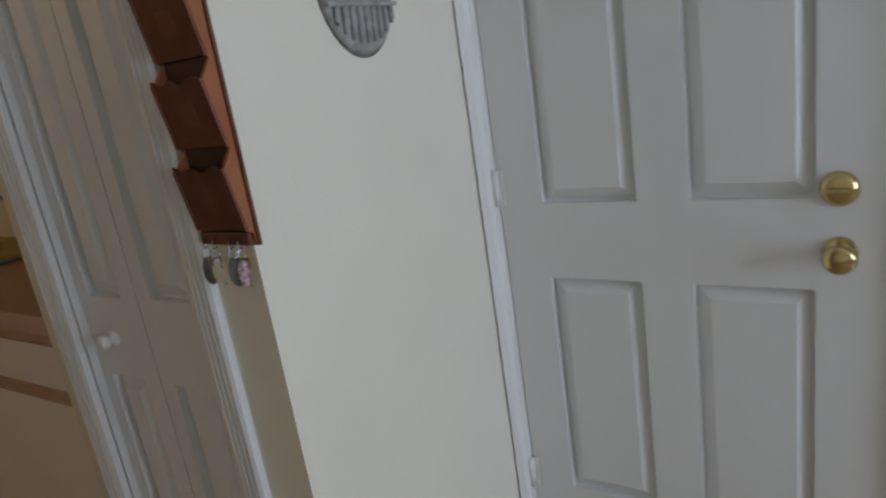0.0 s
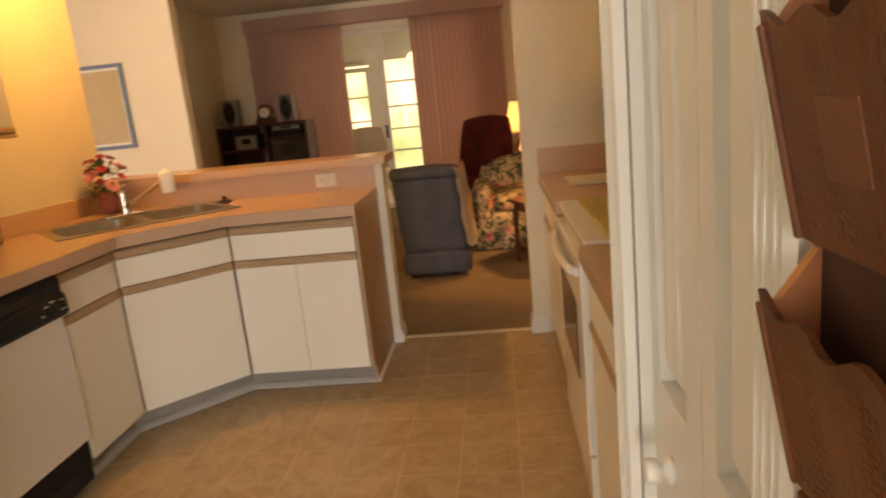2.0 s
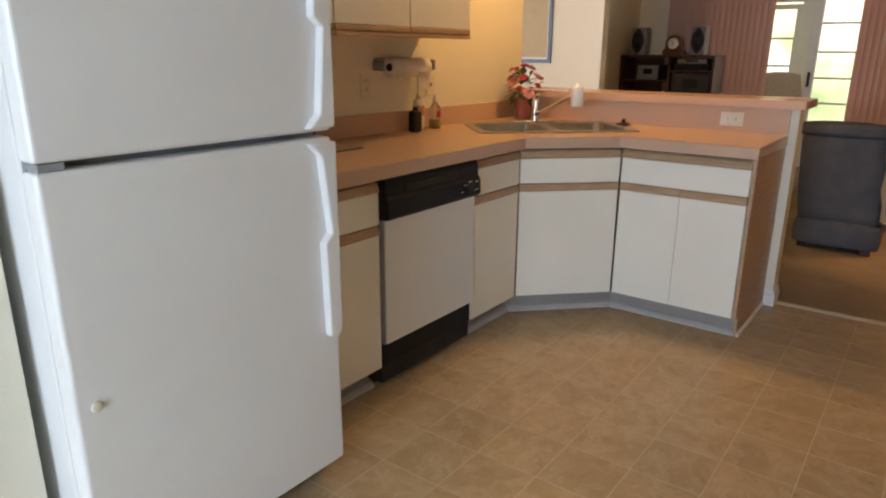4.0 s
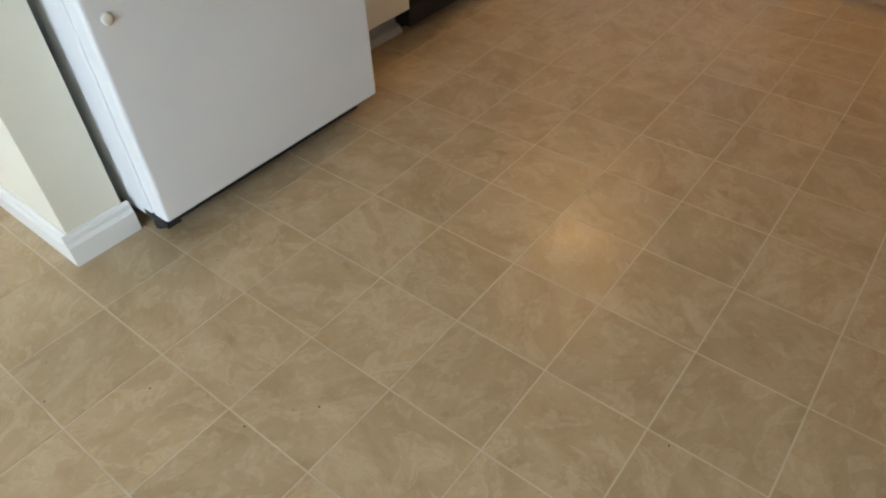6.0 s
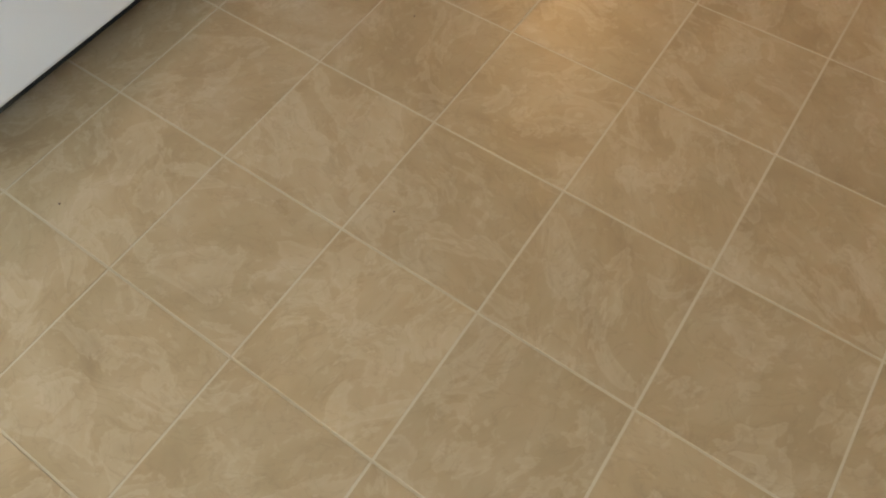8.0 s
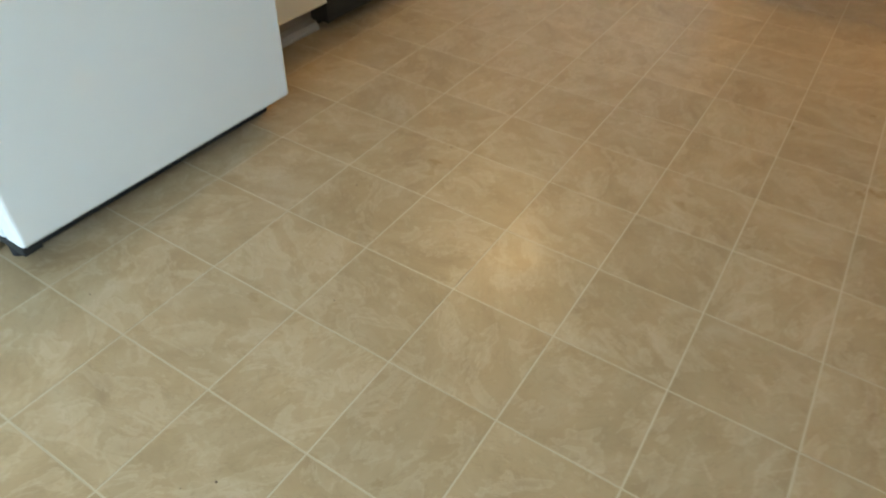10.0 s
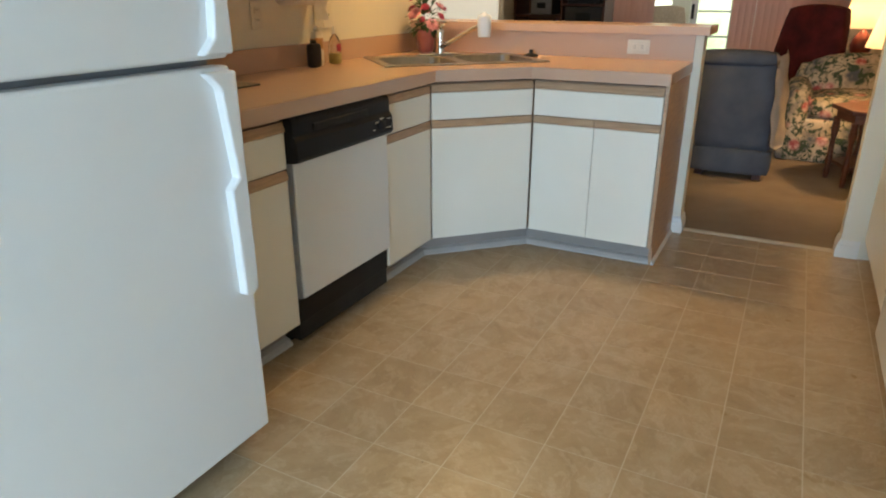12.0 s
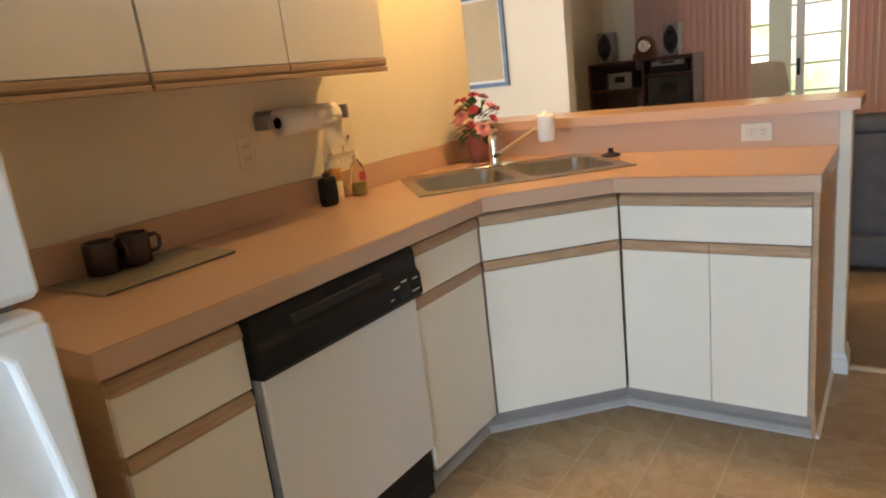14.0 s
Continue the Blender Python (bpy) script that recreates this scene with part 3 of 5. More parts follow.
hole = [sink_at(-0.385, -0.225), sink_at(0.385, -0.225), sink_at(0.385, 0.225), sink_at(-0.385, 0.225)]
rim = [(0.352, 0.018), (-1.0206, 0.018), (-1.363, 0.3604), (-1.363, 1.004), (-1.998, 1.004), (-1.998, -0.648), (0.352, -0.648)]
h0 = Vector(hole[0]) + Vector((0.0002, 0.0002))
keyhole = rim[:2] + [tuple(h0), hole[3], hole[2], hole[1], hole[0]] + [(rim[1][0] - 0.0003, rim[1][1] + 0.0003)] + rim[2:]
top = part("top", prism(keyhole, 0.874, CT), COUNTER, ctop)
part("front_edge", prism([(0.353, 0.023), (0.353, 0.015), (-1.0220, 0.015), (-1.366, 0.3590), (-1.366, 1.005), (-1.358, 1.005), (-1.358, 0.3625), (-1.0185, 0.023)], 0.8735, CT - 0.0005), COUNTER, ctop, "peach laminate edge band")
part("backsplash", box(-1.998, 0.352, -0.648, -0.630, CT, CT + 0.102, 0.002), COUNTER, ctop, "peach laminate backsplash")
part("bar_face", box(-1.998, -1.985, -0.628, 1.002, CT, 1.054), COUNTER, ctop, "peach laminate splash under the bar")
part("seam", prism([(0.352, 0.0165), (0.352, 0.0140), (-1.0224, 0.0140), (-1.3670, 0.3586), (-1.3670, 1.003), (-1.3645, 1.003), (-1.3645, 0.3596), (-1.0214, 0.0165)], CT - 0.0002, CT + 0.0005), DARKWOOD, ctop, "thin brown laminate seam")
bar = thing("bar_top", (-2.12, 0.23, 1.047), "peach laminate raised bar top on the half wall", "bar top")
part("top", box(-2.298, -1.959, -0.648, 1.066, 1.058, 1.0985, 0.002), COUNTER, bar)
part("edge_band", box(-1.9585, -1.955, -0.648, 1.070, 1.056, 1.098, 0.001), COUNTER, bar)
part("end_band", box(-2.30, -1.959, 1.0665, 1.070, 1.056, 1.098, 0.001), COUNTER, bar)


def dishwasher():
    ob = thing("dishwasher", (-0.33, 0, 0), "white dishwasher with black control panel and black kick plate", "dishwasher")
    part("body", box(-0.603, 0.008, -0.60, -0.012, 0.03, 0.855), MATBLACK, ob)
    part("door", box(-0.601, -0.003, -0.012, 0.014, 0.205, 0.712, 0.003), FRIDGE, ob, "white enamel door panel")
    part("side_strip", box(-0.002, 0.007, -0.012, 0.008, 0.205, 0.715, 0.001), RUBBER, ob, "grey metal edge strip")
    c = part("control_panel", prism([(-0.012, 0.712), (0.034, 0.716), (0.044, 0.730), (0.040, 0.790), (0.028, 0.806), (0.028, 0.850), (0.020, 0.868), (-0.012, 0.870)], -0.604, 0.008, "x", 0.002), BLACK, ob, "black moulded control panel")
    part("grip", box(-0.44, -0.10, 0.027, 0.034, 0.812, 0.838, 0.003), MATBLACK, c)
    bm = lathe([(0, 0), (0.022, 0), (0.020, 0.012), (0.016, 0.016), (0, 0.016)], 0, 0, 18)
    part("dial", moved(bm, pose(-0.515, 0.041, 0.763, -90)), MATBLACK, c)
    for k in range(3):
        part("button", box(-0.560 - 0.014 * k, -0.550 - 0.014 * k, 0.0400, 0.0445, 0.757, 0.768, 0.001), MATBLACK, c)
    for k, (a, b, z) in enumerate(((-0.60, -0.635, 0.745), (-0.52, -0.545, 0.776), (-0.50, -0.515, 0.748), (-0.555, -0.58, 0.786), (-0.61, -0.63, 0.780))):
        part("marking", box(b + 0.045, a + 0.045, 0.040, 0.0432, z, z + 0.0035), PLATE, c, "small white markings")
    part("kick_plate", box(-0.603, 0.006, -0.095, -0.076, 0.004, 0.195), BLACK, ob, "black kick plate")
    part("lower_panel", box(-0.600, 0.004, -0.030, -0.004, 0.105, 0.203, 0.002), BLACK, ob)
    return ob


dishwasher()


def refrigerator():
    ob = thing("refrigerator", (0.90, -0.1, 0), "white top-freezer refrigerator with textured doors standing beside the wall stub", "refrigerator")
    x0, x1 = 0.510, 1.280
    part("body", box(x0 + 0.006, x1 - 0.004, -0.48, 0.205, 0.05, 1.605, 0.006), FRIDGE, ob)
    part("gasket", box(x0 + 0.014, x1 - 0.010, 0.205, 0.220, 0.085, 1.595), RUBBER, ob, "grey door gasket")
    for nm, z0, z1 in (("door", 0.078, 1.098), ("freezer_door", 1.115, 1.620)):
        d = part(nm, box(x0, x1, 0.220, 0.280, z0, z1, 0.010, 3), FRIDGE, ob)
        if nm == "door":
            line = [(0.612, 1.088), (0.572, 1.050), (0.546, 0.830), (0.574, 0.806), (0.566, 0.518), (0.540, 0.513), (0.518, 0.526), (0.518, 1.088)]
        else:
            line = [(0.612, 1.126), (0.572, 1.164), (0.552, 1.385), (0.582, 1.408), (0.576, 1.580), (0.518, 1.580), (0.518, 1.126)]
        part("handle", prism(line, 0.278, 0.306, "y", 0.006), FRIDGE, d, "moulded white handle along the door edge")
    part("badge", moved(lathe([(0, 0), (0.013, 0), (0.013, 0.004), (0.010, 0.006), (0, 0.006)], 0, 0, 18), pose(1.234, 0.280, 0.587, -90)), PLATE, ob, "small round cream cap")
    part("hinge", box(1.220, 1.272, 0.225, 0.276, 1.099, 1.114, 0.002), RUBBER, ob)
    part("grille", box(x0 + 0.02, x1 - 0.02, 0.165, 0.200, 0.010, 0.06), MATBLACK, ob, "black base grille")
    for x in (0.555, 1.25):
        part("foot", lathe([(0, 0), (0.016, 0), (0.016, 0.02), (0.008, 0.024), (0.008, 0.06), (0, 0.06)], x, 0.17, 12), MATBLACK, ob)
    part("hinge_plate", box(1.238, 1.278, 0.17, 0.268, 0.054, 0.074, 0.002), MATBLACK, ob, "black lower hinge plate")
    return ob


refrigerator()


def upper_cabinet(name, x0, x1, doors, label):
    ob = thing(name, ((x0 + x1) / 2, -0.5, 1.395), label, "cabinet", "wall cabinets over the counter")
    part("body", box(x0, x1, -0.648, -0.350, 1.396, 2.13), OAK, ob)
    part("bottom_rail", box(x0 + 0.002, x1 - 0.002, -0.350, -0.322, 1.384, 1.399, 0.003), OAKH, ob, "oak light rail")
    w = (x1 - x0) / doors
    for k in range(doors):
        a, b = x0 + k * w + 0.003, x0 + (k + 1) * w - 0.003
        d = part("door", box(a, b, -0.349, -0.330, 1.430, 2.12, 0.0015), CREAM, ob)
        part("pull_rail", prism([(-0.349, 1.401), (-0.334, 1.401), (-0.326, 1.409), (-0.326, 1.424), (-0.332, 1.428), (-0.349, 1.428)], a, b, "x", 0.0008), OAKH, d, "oak pull rail")
    return ob


upper_cabinet("wall_cabinet", -1.040, -0.112, 2, "two-door white laminate wall cabinet with oak rails")
upper_cabinet("wall_cabinet", -0.108, 0.356, 1, "white laminate wall cabinet with oak rails near the refrigerator")

# range side
RF = 1.925


def range_cabinet(x0, x1, label):
    ob = cabinet("base_cabinet", (x0, RF), (x1, RF), 0.6, 1, label)
    tagged(ob, group="base cabinets along the range wall")
    c = thing("countertop", ((x0 + x1) / 2, 2.2, 0.864), "peach laminate countertop beside the range", "countertop")
    part("top", box(x0, x1, RF - 0.022, 2.558, 0.864, 0.914, 0.003), COUNTER, c)
    part("backsplash", box(x0, x1, 2.540, 2.558, 0.914, 1.045), COUNTER, c)
    return c


range_cabinet(-0.218, 0.731, "white laminate base cabinet with oak rail by the pantry")
far = range_cabinet(-1.996, -0.989, "white laminate base cabinet with oak rail at the wall end")
part("side_splash", box(-1.998, -1.984, RF - 0.02, 2.538, 0.914, 1.055, 0.002), COUNTER, far)


def range_stove():
    ob = thing("range", (-0.55, 2.2, 0), "white electric range with covered cooktop and oven window", "range")
    x0, x1 = -0.985, -0.222
    part("body", box(x0, x1, 1.940, 2.54, 0.03, 0.895), RANGE, ob)
    part("cooktop", box(x0, x1, 1.918, 2.50, 0.896, 0.922, 0.006), RANGE, ob)
    d = part("oven_door", box(x0 + 0.006, x1 - 0.006, 1.904, 1.939, 0.235, 0.860, 0.006), RANGE, ob)
    part("window", box(x0 + 0.15, x1 - 0.15, 1.900, 1.905, 0.43, 0.70, 0.002), DARKGLASS, d, "smoked oven window")
    pts = [(x0 + 0.06 + (x1 - x0 - 0.12) * k / 10, 1.902 - 0.034 * math.sin(math.pi * k / 10) ** 0.5, 0.815) for k in range(11)]
    part("handle", tube(pts, 0.014, 10), RANGE, d, "bowed white oven handle")
    part("drawer", box(x0 + 0.006, x1 - 0.006, 1.908, 1.939, 0.06, 0.225, 0.005), RANGE, ob)
    part("foot_rail", box(x0 + 0.02, x1 - 0.02, 1.99, 2.02, 0.0, 0.06), MATBLACK, ob)
    part("backguard", box(x0, x1, 2.47, 2.55, 0.922, 1.08, 0.008), RANGE, ob)
    return ob


range_stove()
for a, b in ((-0.90, -0.56), (-0.53, -0.20)):
    t = tagged(new("burner_cover", mesh_of("burner_cover", box(a, b, 1.99, 2.42, 0.923, 0.940, 0.004), GREEN)), "yellow-green rectangular cover on the cooktop", "burner cover", "cooktop covers")
bm = box(-1.72, -1.42, 2.02, 2.36, 0.915, 0.924, 0.004)
tagged(new("cutting_board", mesh_of("cutting_board", bm, PLATE)), "white cutting board lying on the counter", "cutting board")

ob = thing("wall_cabinet", (-1.4, 2.4, 1.4), "white laminate wall cabinet with oak rail beside the microwave", "cabinet")
part("body", box(-1.996, -0.935, 2.30, 2.558, 1.36, 2.08), OAK, ob)
for a, b in ((-1.990, -1.467), (-1.463, -0.940)):
    part("door", box(a, b, 2.279, 2.298, 1.39, 2.07, 0.0015), CREAM, ob)
part("bottom_rail", box(-1.996, -0.935, 2.268, 2.30, 1.342, 1.359, 0.003), OAKH, ob)
mw = thing("microwave", (-0.55, 2.35, 1.40), "black over-range microwave with tinted window", "microwave")
part("body", box(-0.930, -0.170, 2.20, 2.558, 1.345, 1.73, 0.004), MATBLACK, mw)
d = part("door", box(-0.926, -0.36, 2.170, 2.199, 1.36, 1.665, 0.006), BLACK, mw)
part("window", box(-0.88, -0.44, 2.167, 2.171, 1.405, 1.63), DARKGLASS, d)
part("control_panel", box(-0.355, -0.175, 2.175, 2.199, 1.36, 1.665, 0.004), BLACK, mw)
g = part("vent", box(-0.926, -0.175, 2.180, 2.199, 1.67, 1.725, 0.003), MATBLACK, mw)
for k in range(5):
    part("slat", box(-0.92, -0.18, 2.176, 2.181, 1.676 + 0.0095 * k, 1.681 + 0.0095 * k), BLACK, g)
part("handle", tube([(-0.39, 2.165, 1.39), (-0.39, 2.140, 1.41), (-0.39, 2.140, 1.62), (-0.39, 2.165, 1.64)], 0.009), BLACK, mw)
ob = thing("wall_cabinet", (-0.55, 2.4, 1.8), "short white wall cabinet over the microwave", "cabinet")
part("body", box(-0.930, -0.170, 2.30, 2.558, 1.74, 2.08), OAK, ob)
part("door", box(-0.925, -0.175, 2.279, 2.298, 1.78, 2.07, 0.0015), CREAM, ob)
part("bottom_rail", box(-0.930, -0.170, 2.268, 2.30, 1.725, 1.742), OAKH, ob)

# ---- things on the counter ----


def round_rect(hu, hv, r, n=8):
    pts = []
    for cx, cy, a0 in ((hu - r, hv - r, 0), (-hu + r, hv - r, 90), (-hu + r, -hv + r, 180), (hu - r, -hv + r, 270)):
        for k in range(n + 1):
            a = radians(a0 + 90 * k / n)
            pts.append((cx + r * math.cos(a), cy + r * math.sin(a)))
    return pts


def sink():
    ob = thing("kitchen_sink", (SC.x, SC.y, 0.914), "stainless steel double-bowl sink set diagonally in the corner counter", "sink")

    def loop(bm, hu, hv, r, cu, z):
        return [bm.verts.new((*sink_at(cu + a, b - 0.02), z)) for a, b in round_rect(hu, hv, r)]

    def skin(bm, a, b):
        n = len(a)
        for k in range(n):
            f = bm.faces.new((a[k], a[(k + 1) % n], b[(k + 1) % n], b[k]))
            f.smooth = True

    bm = bmesh.new()
    for cu, hu in ((-0.2, 0.195), (0.2, 0.195)):
        o = loop(bm, 0.1999, 0.20, 0.012, cu, 0.9195)
        a = loop(bm, hu - 0.022, 0.178, 0.055, cu, 0.9185)
        skin(bm, o, a)
    for u0, u1, v0, v1 in ((-0.415, 0.415, 0.18, 0.255), (-0.415, 0.415, -0.255, -0.22), (-0.415, -0.3999, -0.22, 0.18), (0.3999, 0.415, -0.22, 0.18)):
        add_prism(bm, [sink_at(u0, v0), sink_at(u1, v0), sink_at(u1, v1), sink_at(u0, v1)], 0.9145, 0.9195)
    part("rim", bm, STEEL, ob)
    for cu in (-0.2, 0.2):
        bm = bmesh.new()
        rings = [loop(bm, hu, hv, r, cu, z) for hu, hv, r, z in ((0.173, 0.178, 0.055, 0.9185), (0.169, 0.174, 0.055, 0.906), (0.158, 0.163, 0.06, 0.77), (0.135, 0.14, 0.06, 0.752), (0.03, 0.03, 0.03, 0.748))]
        for a, b in zip(rings, rings[1:]):
            skin(bm, a, b)
        bm.faces.new(rings[-1])
        bowl = part("bowl", bm, STEEL, ob)
        x, y = sink_at(cu, -0.02)
        part("drain", lathe([(0, 0.752), (0.018, 0.752), (0.03, 0.7545), (0.038, 0.752), (0.038, 0.7485)], x, y, 20), CHROME, bowl)
    return ob


sink()
f = thing("faucet", (-1.70, -0.31, 0.919), "chrome single-lever faucet with a white filter cartridge on its spout", "faucet")
fx, fy = sink_at(0.0, 0.215)
part("base_plate", moved(cushion(-0.12, 0.12, -0.028, 0.028, 0.0, 0.012, 0.004, 4), Matrix.Translation((fx, fy, 0.9195)) @ Matrix.Rotation(radians(135), 4, "Z")), CHROME, f)
part("body", lathe([(0.026, 0.93), (0.024, 0.95), (0.021, 1.00), (0.022, 1.04), (0.018, 1.055), (0, 1.058)], fx, fy, 20), CHROME, f)
part("lever", tube([(fx, fy, 1.05), (fx + 0.012, fy + 0.012, 1.075), (fx + 0.03, fy + 0.04, 1.082)], [0.009, 0.008, 0.006]), CHROME, f)
part("spout", tube([(fx + 0.01, fy + 0.01, 0.965), (fx + 0.03, fy + 0.08, 0.995), (-1.61, -0.06, 1.072), (-1.602, -0.01, 1.085)], [0.013, 0.012, 0.010, 0.010]), CHROME, f)
part("filter", lathe([(0, 1.026), (0.030, 1.028), (0.034, 1.036), (0.036, 1.09), (0.036, 1.125), (0.031, 1.136), (0.012, 1.139), (0.010, 1.150), (0, 1.152)], -1.60, 0.001, 24), WAX, f, "white plastic filter cartridge")
s = tagged(new("sink_stopper", mesh_of("sink_stopper", lathe([(0, 0.914), (0.040, 0.914), (0.042, 0.920), (0.030, 0.926), (0.012, 0.930), (0.010, 0.944), (0.014, 0.948), (0, 0.950)], -1.90, 0.155, 20), MATBLACK)), "black rubber sink stopper lying on the counter", "sink stopper")
sp = moved(cushion(-0.065, 0.065, -0.035, 0.035, 0, 0.022, 0.003, 4), Matrix.Translation((*sink_at(-0.17, -0.11), 0.7525)) @ Matrix.Rotation(radians(120), 4, "Z"))
tagged(new("sponge", mesh_of("sponge", sp, PAPER)), "pale sponge lying in the sink bowl", "sponge")

# silk flowers
random.seed(4)
fl = thing("flower_pot", (-1.88, -0.50, 0.914), "small terracotta-pink pot with pink and red silk flowers on the counter", "flower pot")
CXF, CYF = -1.88, -0.50
part("pot", lathe([(0, 0.914), (0.040, 0.914), (0.044, 0.925), (0.052, 0.99), (0.058, 1.028), (0.062, 1.032), (0.060, 1.042), (0.052, 1.040), (0.048, 1.02), (0, 1.02)], CXF, CYF, 24), POT, fl)
bm = bmesh.new()
for k in range(110):
    a, e = random.uniform(0, 2 * math.pi), random.uniform(-0.9, 1.3)
    r = random.uniform(0.05, 0.125)
    c = Vector((CXF + r * math.cos(a) * math.cos(e) * 0.95, CYF + r * math.sin(a) * math.cos(e) * 0.95, 1.105 + r * math.sin(e) * 0.95))
    d = (c - Vector((CXF, CYF, 1.06))).normalized()
    d.z -= 0.35
    d.normalize()
    side = d.cross(Vector((0, 0, 1))).normalized()
    w, ln = random.uniform(0.009, 0.016), random.uniform(0.04, 0.075)
    p = [c - d * ln * 0.5, c + side * w, c + d * ln * 0.5 - Vector((0, 0, 0.012)), c - side * w]
    mid = bm.verts.new(c + d.cross(side) * 0.004)
    vs = [bm.verts.new(q) for q in p]
    for i in range(4):
        bm.faces.new((vs[i], vs[(i + 1) % 4], mid))
lf = part("leaves", bm, LEAF, fl, "drooping green silk leaves")
tagged(lf, kind="stuff")


def blossom(cx, cy, cz, r, mat, out):
    bm = bmesh.new()
    m = Vector(out).to_track_quat("Z", "Y").to_matrix().to_4x4()
    for ring, (n, rr, lift) in enumerate(((7, 1.0, 0.15), (6, 0.72, 0.4), (4, 0.42, 0.65))):
        for k in range(n):
            a = 2 * math.pi * (k + 0.4 * ring) / n
            dx, dy = math.cos(a), math.sin(a)
            tx, ty = -dy, dx
            q = [(0, 0, 0), (dx * rr * 0.6 + tx * 0.42 * rr, dy * rr * 0.6 + ty * 0.42 * rr, lift * 0.55), (dx * rr, dy * rr, lift * 0.9), (dx * rr * 0.6 - tx * 0.42 * rr, dy * rr * 0.6 - ty * 0.42 * rr, lift * 0.55)]
            vs = [bm.verts.new(Vector(p) * r) for p in q]
            bm.faces.new((vs[0], vs[1], vs[2]))
            bm.faces.new((vs[0], vs[2], vs[3]))
    moved(bm, Matrix.Translation((cx, cy, cz)) @ m)
    part("blossom", bm, mat, fl)


for dx, dy, dz, r, mat in ((0.06, 0.075, 0.055, 0.046, PINK), (0.09, -0.02, 0.115, 0.050, PINK), (-0.02, 0.08, 0.150, 0.044, PINK), (0.085, 0.045, 0.150, 0.03, RED), (0.05, -0.055, 0.19, 0.032, RED), (0.03, 0.02, 0.215, 0.034, RED), (-0.05, 0.02, 0.20, 0.036, PINK), (0.02, 0.11, 0.10, 0.028, RED), (0.10, 0.03, 0.085, 0.024, RED), (-0.06, 0.09, 0.14, 0.026, RED), (0.0, -0.09, 0.14, 0.034, RED), (-0.08, -0.04, 0.13, 0.036, PINK), (0.07, -0.01, 0.20, 0.022, RED)):
    blossom(CXF + dx, CYF + dy, 1.015 + dz, r, mat, (dx, dy, 0.06 + dz * 0.3))

# bottles by the backsplash
b = thing("soap_bottle", (-0.87, -0.545, 0.914), "short black bottle standing on the counter", "bottle")
part("body", moved(cushion(-0.034, 0.034, -0.02, 0.02, 0.0, 0.105, 0.004, 5), pose(-0.87, -0.545, 0.916)), BLACK, b)
part("cap", lathe([(0, 1.02), (0.014, 1.02), (0.014, 1.038), (0, 1.04)], -0.87, -0.545, 16), MATBLACK, b)
b = thing("soap_bottle", (-0.955, -0.59, 0.914), "tall bottle with amber label and white cap by the backsplash", "bottle")
part("body", moved(cushion(-0.030, 0.030, -0.018, 0.018, 0.0, 0.155, 0.004, 5), pose(-0.955, -0.59, 0.916)), PLATE, b)
part("label", moved(cushion(-0.031, 0.031, -0.0195, 0.0195, 0.06, 0.135, 0.004, 4), pose(-0.955, -0.59, 0.916)), AMBER, b, "amber printed label")
part("cap", lathe([(0, 1.072), (0.014, 1.072), (0.014, 1.094), (0, 1.096)], -0.955, -0.59, 16), PLATE, b)
b = thing("dish_soap", (-1.075, -0.575, 0.914), "clear dish soap bottle with green liquid and red label", "bottle")
part("body", lathe([(0, 0.915), (0.03, 0.915), (0.032, 0.93), (0.031, 1.0), (0.022, 1.035), (0.011, 1.048), (0.011, 1.058), (0, 1.058)], -1.075, -0.575, 20), CLEARP, b)
part("liquid", lathe([(0, 0.918), (0.027, 0.918), (0.0285, 0.932), (0.0285, 0.962), (0, 0.962)], -1.075, -0.575, 20), GREEN, b, "green soap")
part("label", moved(box(-0.012, 0.012, 0.0, 0.002, 0.06, 0.095), pose(-1.066, -0.544, 0.914, 0, 0, -18)), RED, b, "small red label")
part("cap", lathe([(0.012, 1.056), (0.012, 1.070), (0.006, 1.078), (0.005, 1.092), (0, 1.093)], -1.075, -0.575, 16), PLATE, b)

# paper towel
t = thing("paper_towel_holder", (-0.88, -0.60, 1.25), "grey wall-mounted paper towel holder with a white roll", "paper towel")
part("bracket", box(-0.684, -0.668, -0.649, -0.568, 1.232, 1.284, 0.006), RUBBER, t)
part("bracket", box(-1.072, -1.056, -0.649, -0.568, 1.232, 1.284, 0.006), RUBBER, t)
part("back_bar", box(-1.06, -0.68, -0.649, -0.640, 1.280, 1.296, 0.003), RUBBER, t)
roll = lathe([(0.020, 0), (0.046, 0), (0.046, 0.28), (0.020, 0.28), (0.020, 0)], 0, 0, 28)
part("roll", moved(roll, pose(-0.720, -0.585, 1.250, 0, -90, 0)), PAPER, t, "white paper towel roll")
part("core", moved(lathe([(0.019, -0.002), (0.019, 0.282), (0.012, 0.282), (0.012, -0.002)], 0, 0, 20), pose(-0.720, -0.585, 1.250, 0, -90, 0)), MATBLACK, t)
bm = bmesh.new()
prev = None
for k in range(9):
    a = k / 8
    y, z = -0.5385 - 0.010 * math.sin(a * 3), 1.25 - 0.115 * a
    row = [bm.verts.new((x, y + 0.003 * math.sin(30 * x + 5 * a), z)) for x in (-0.998, -0.965, -0.932, -0.90)]
    if prev:
        for i in range(3):
            bm.faces.new((prev[i], prev[i + 1], row[i + 1], row[i]))
    prev = row
bmesh.ops.solidify(bm, geom=list(bm.faces), thickness=0.001)
part("loose_sheet", bm, PAPER, t, "loose paper towel sheet")


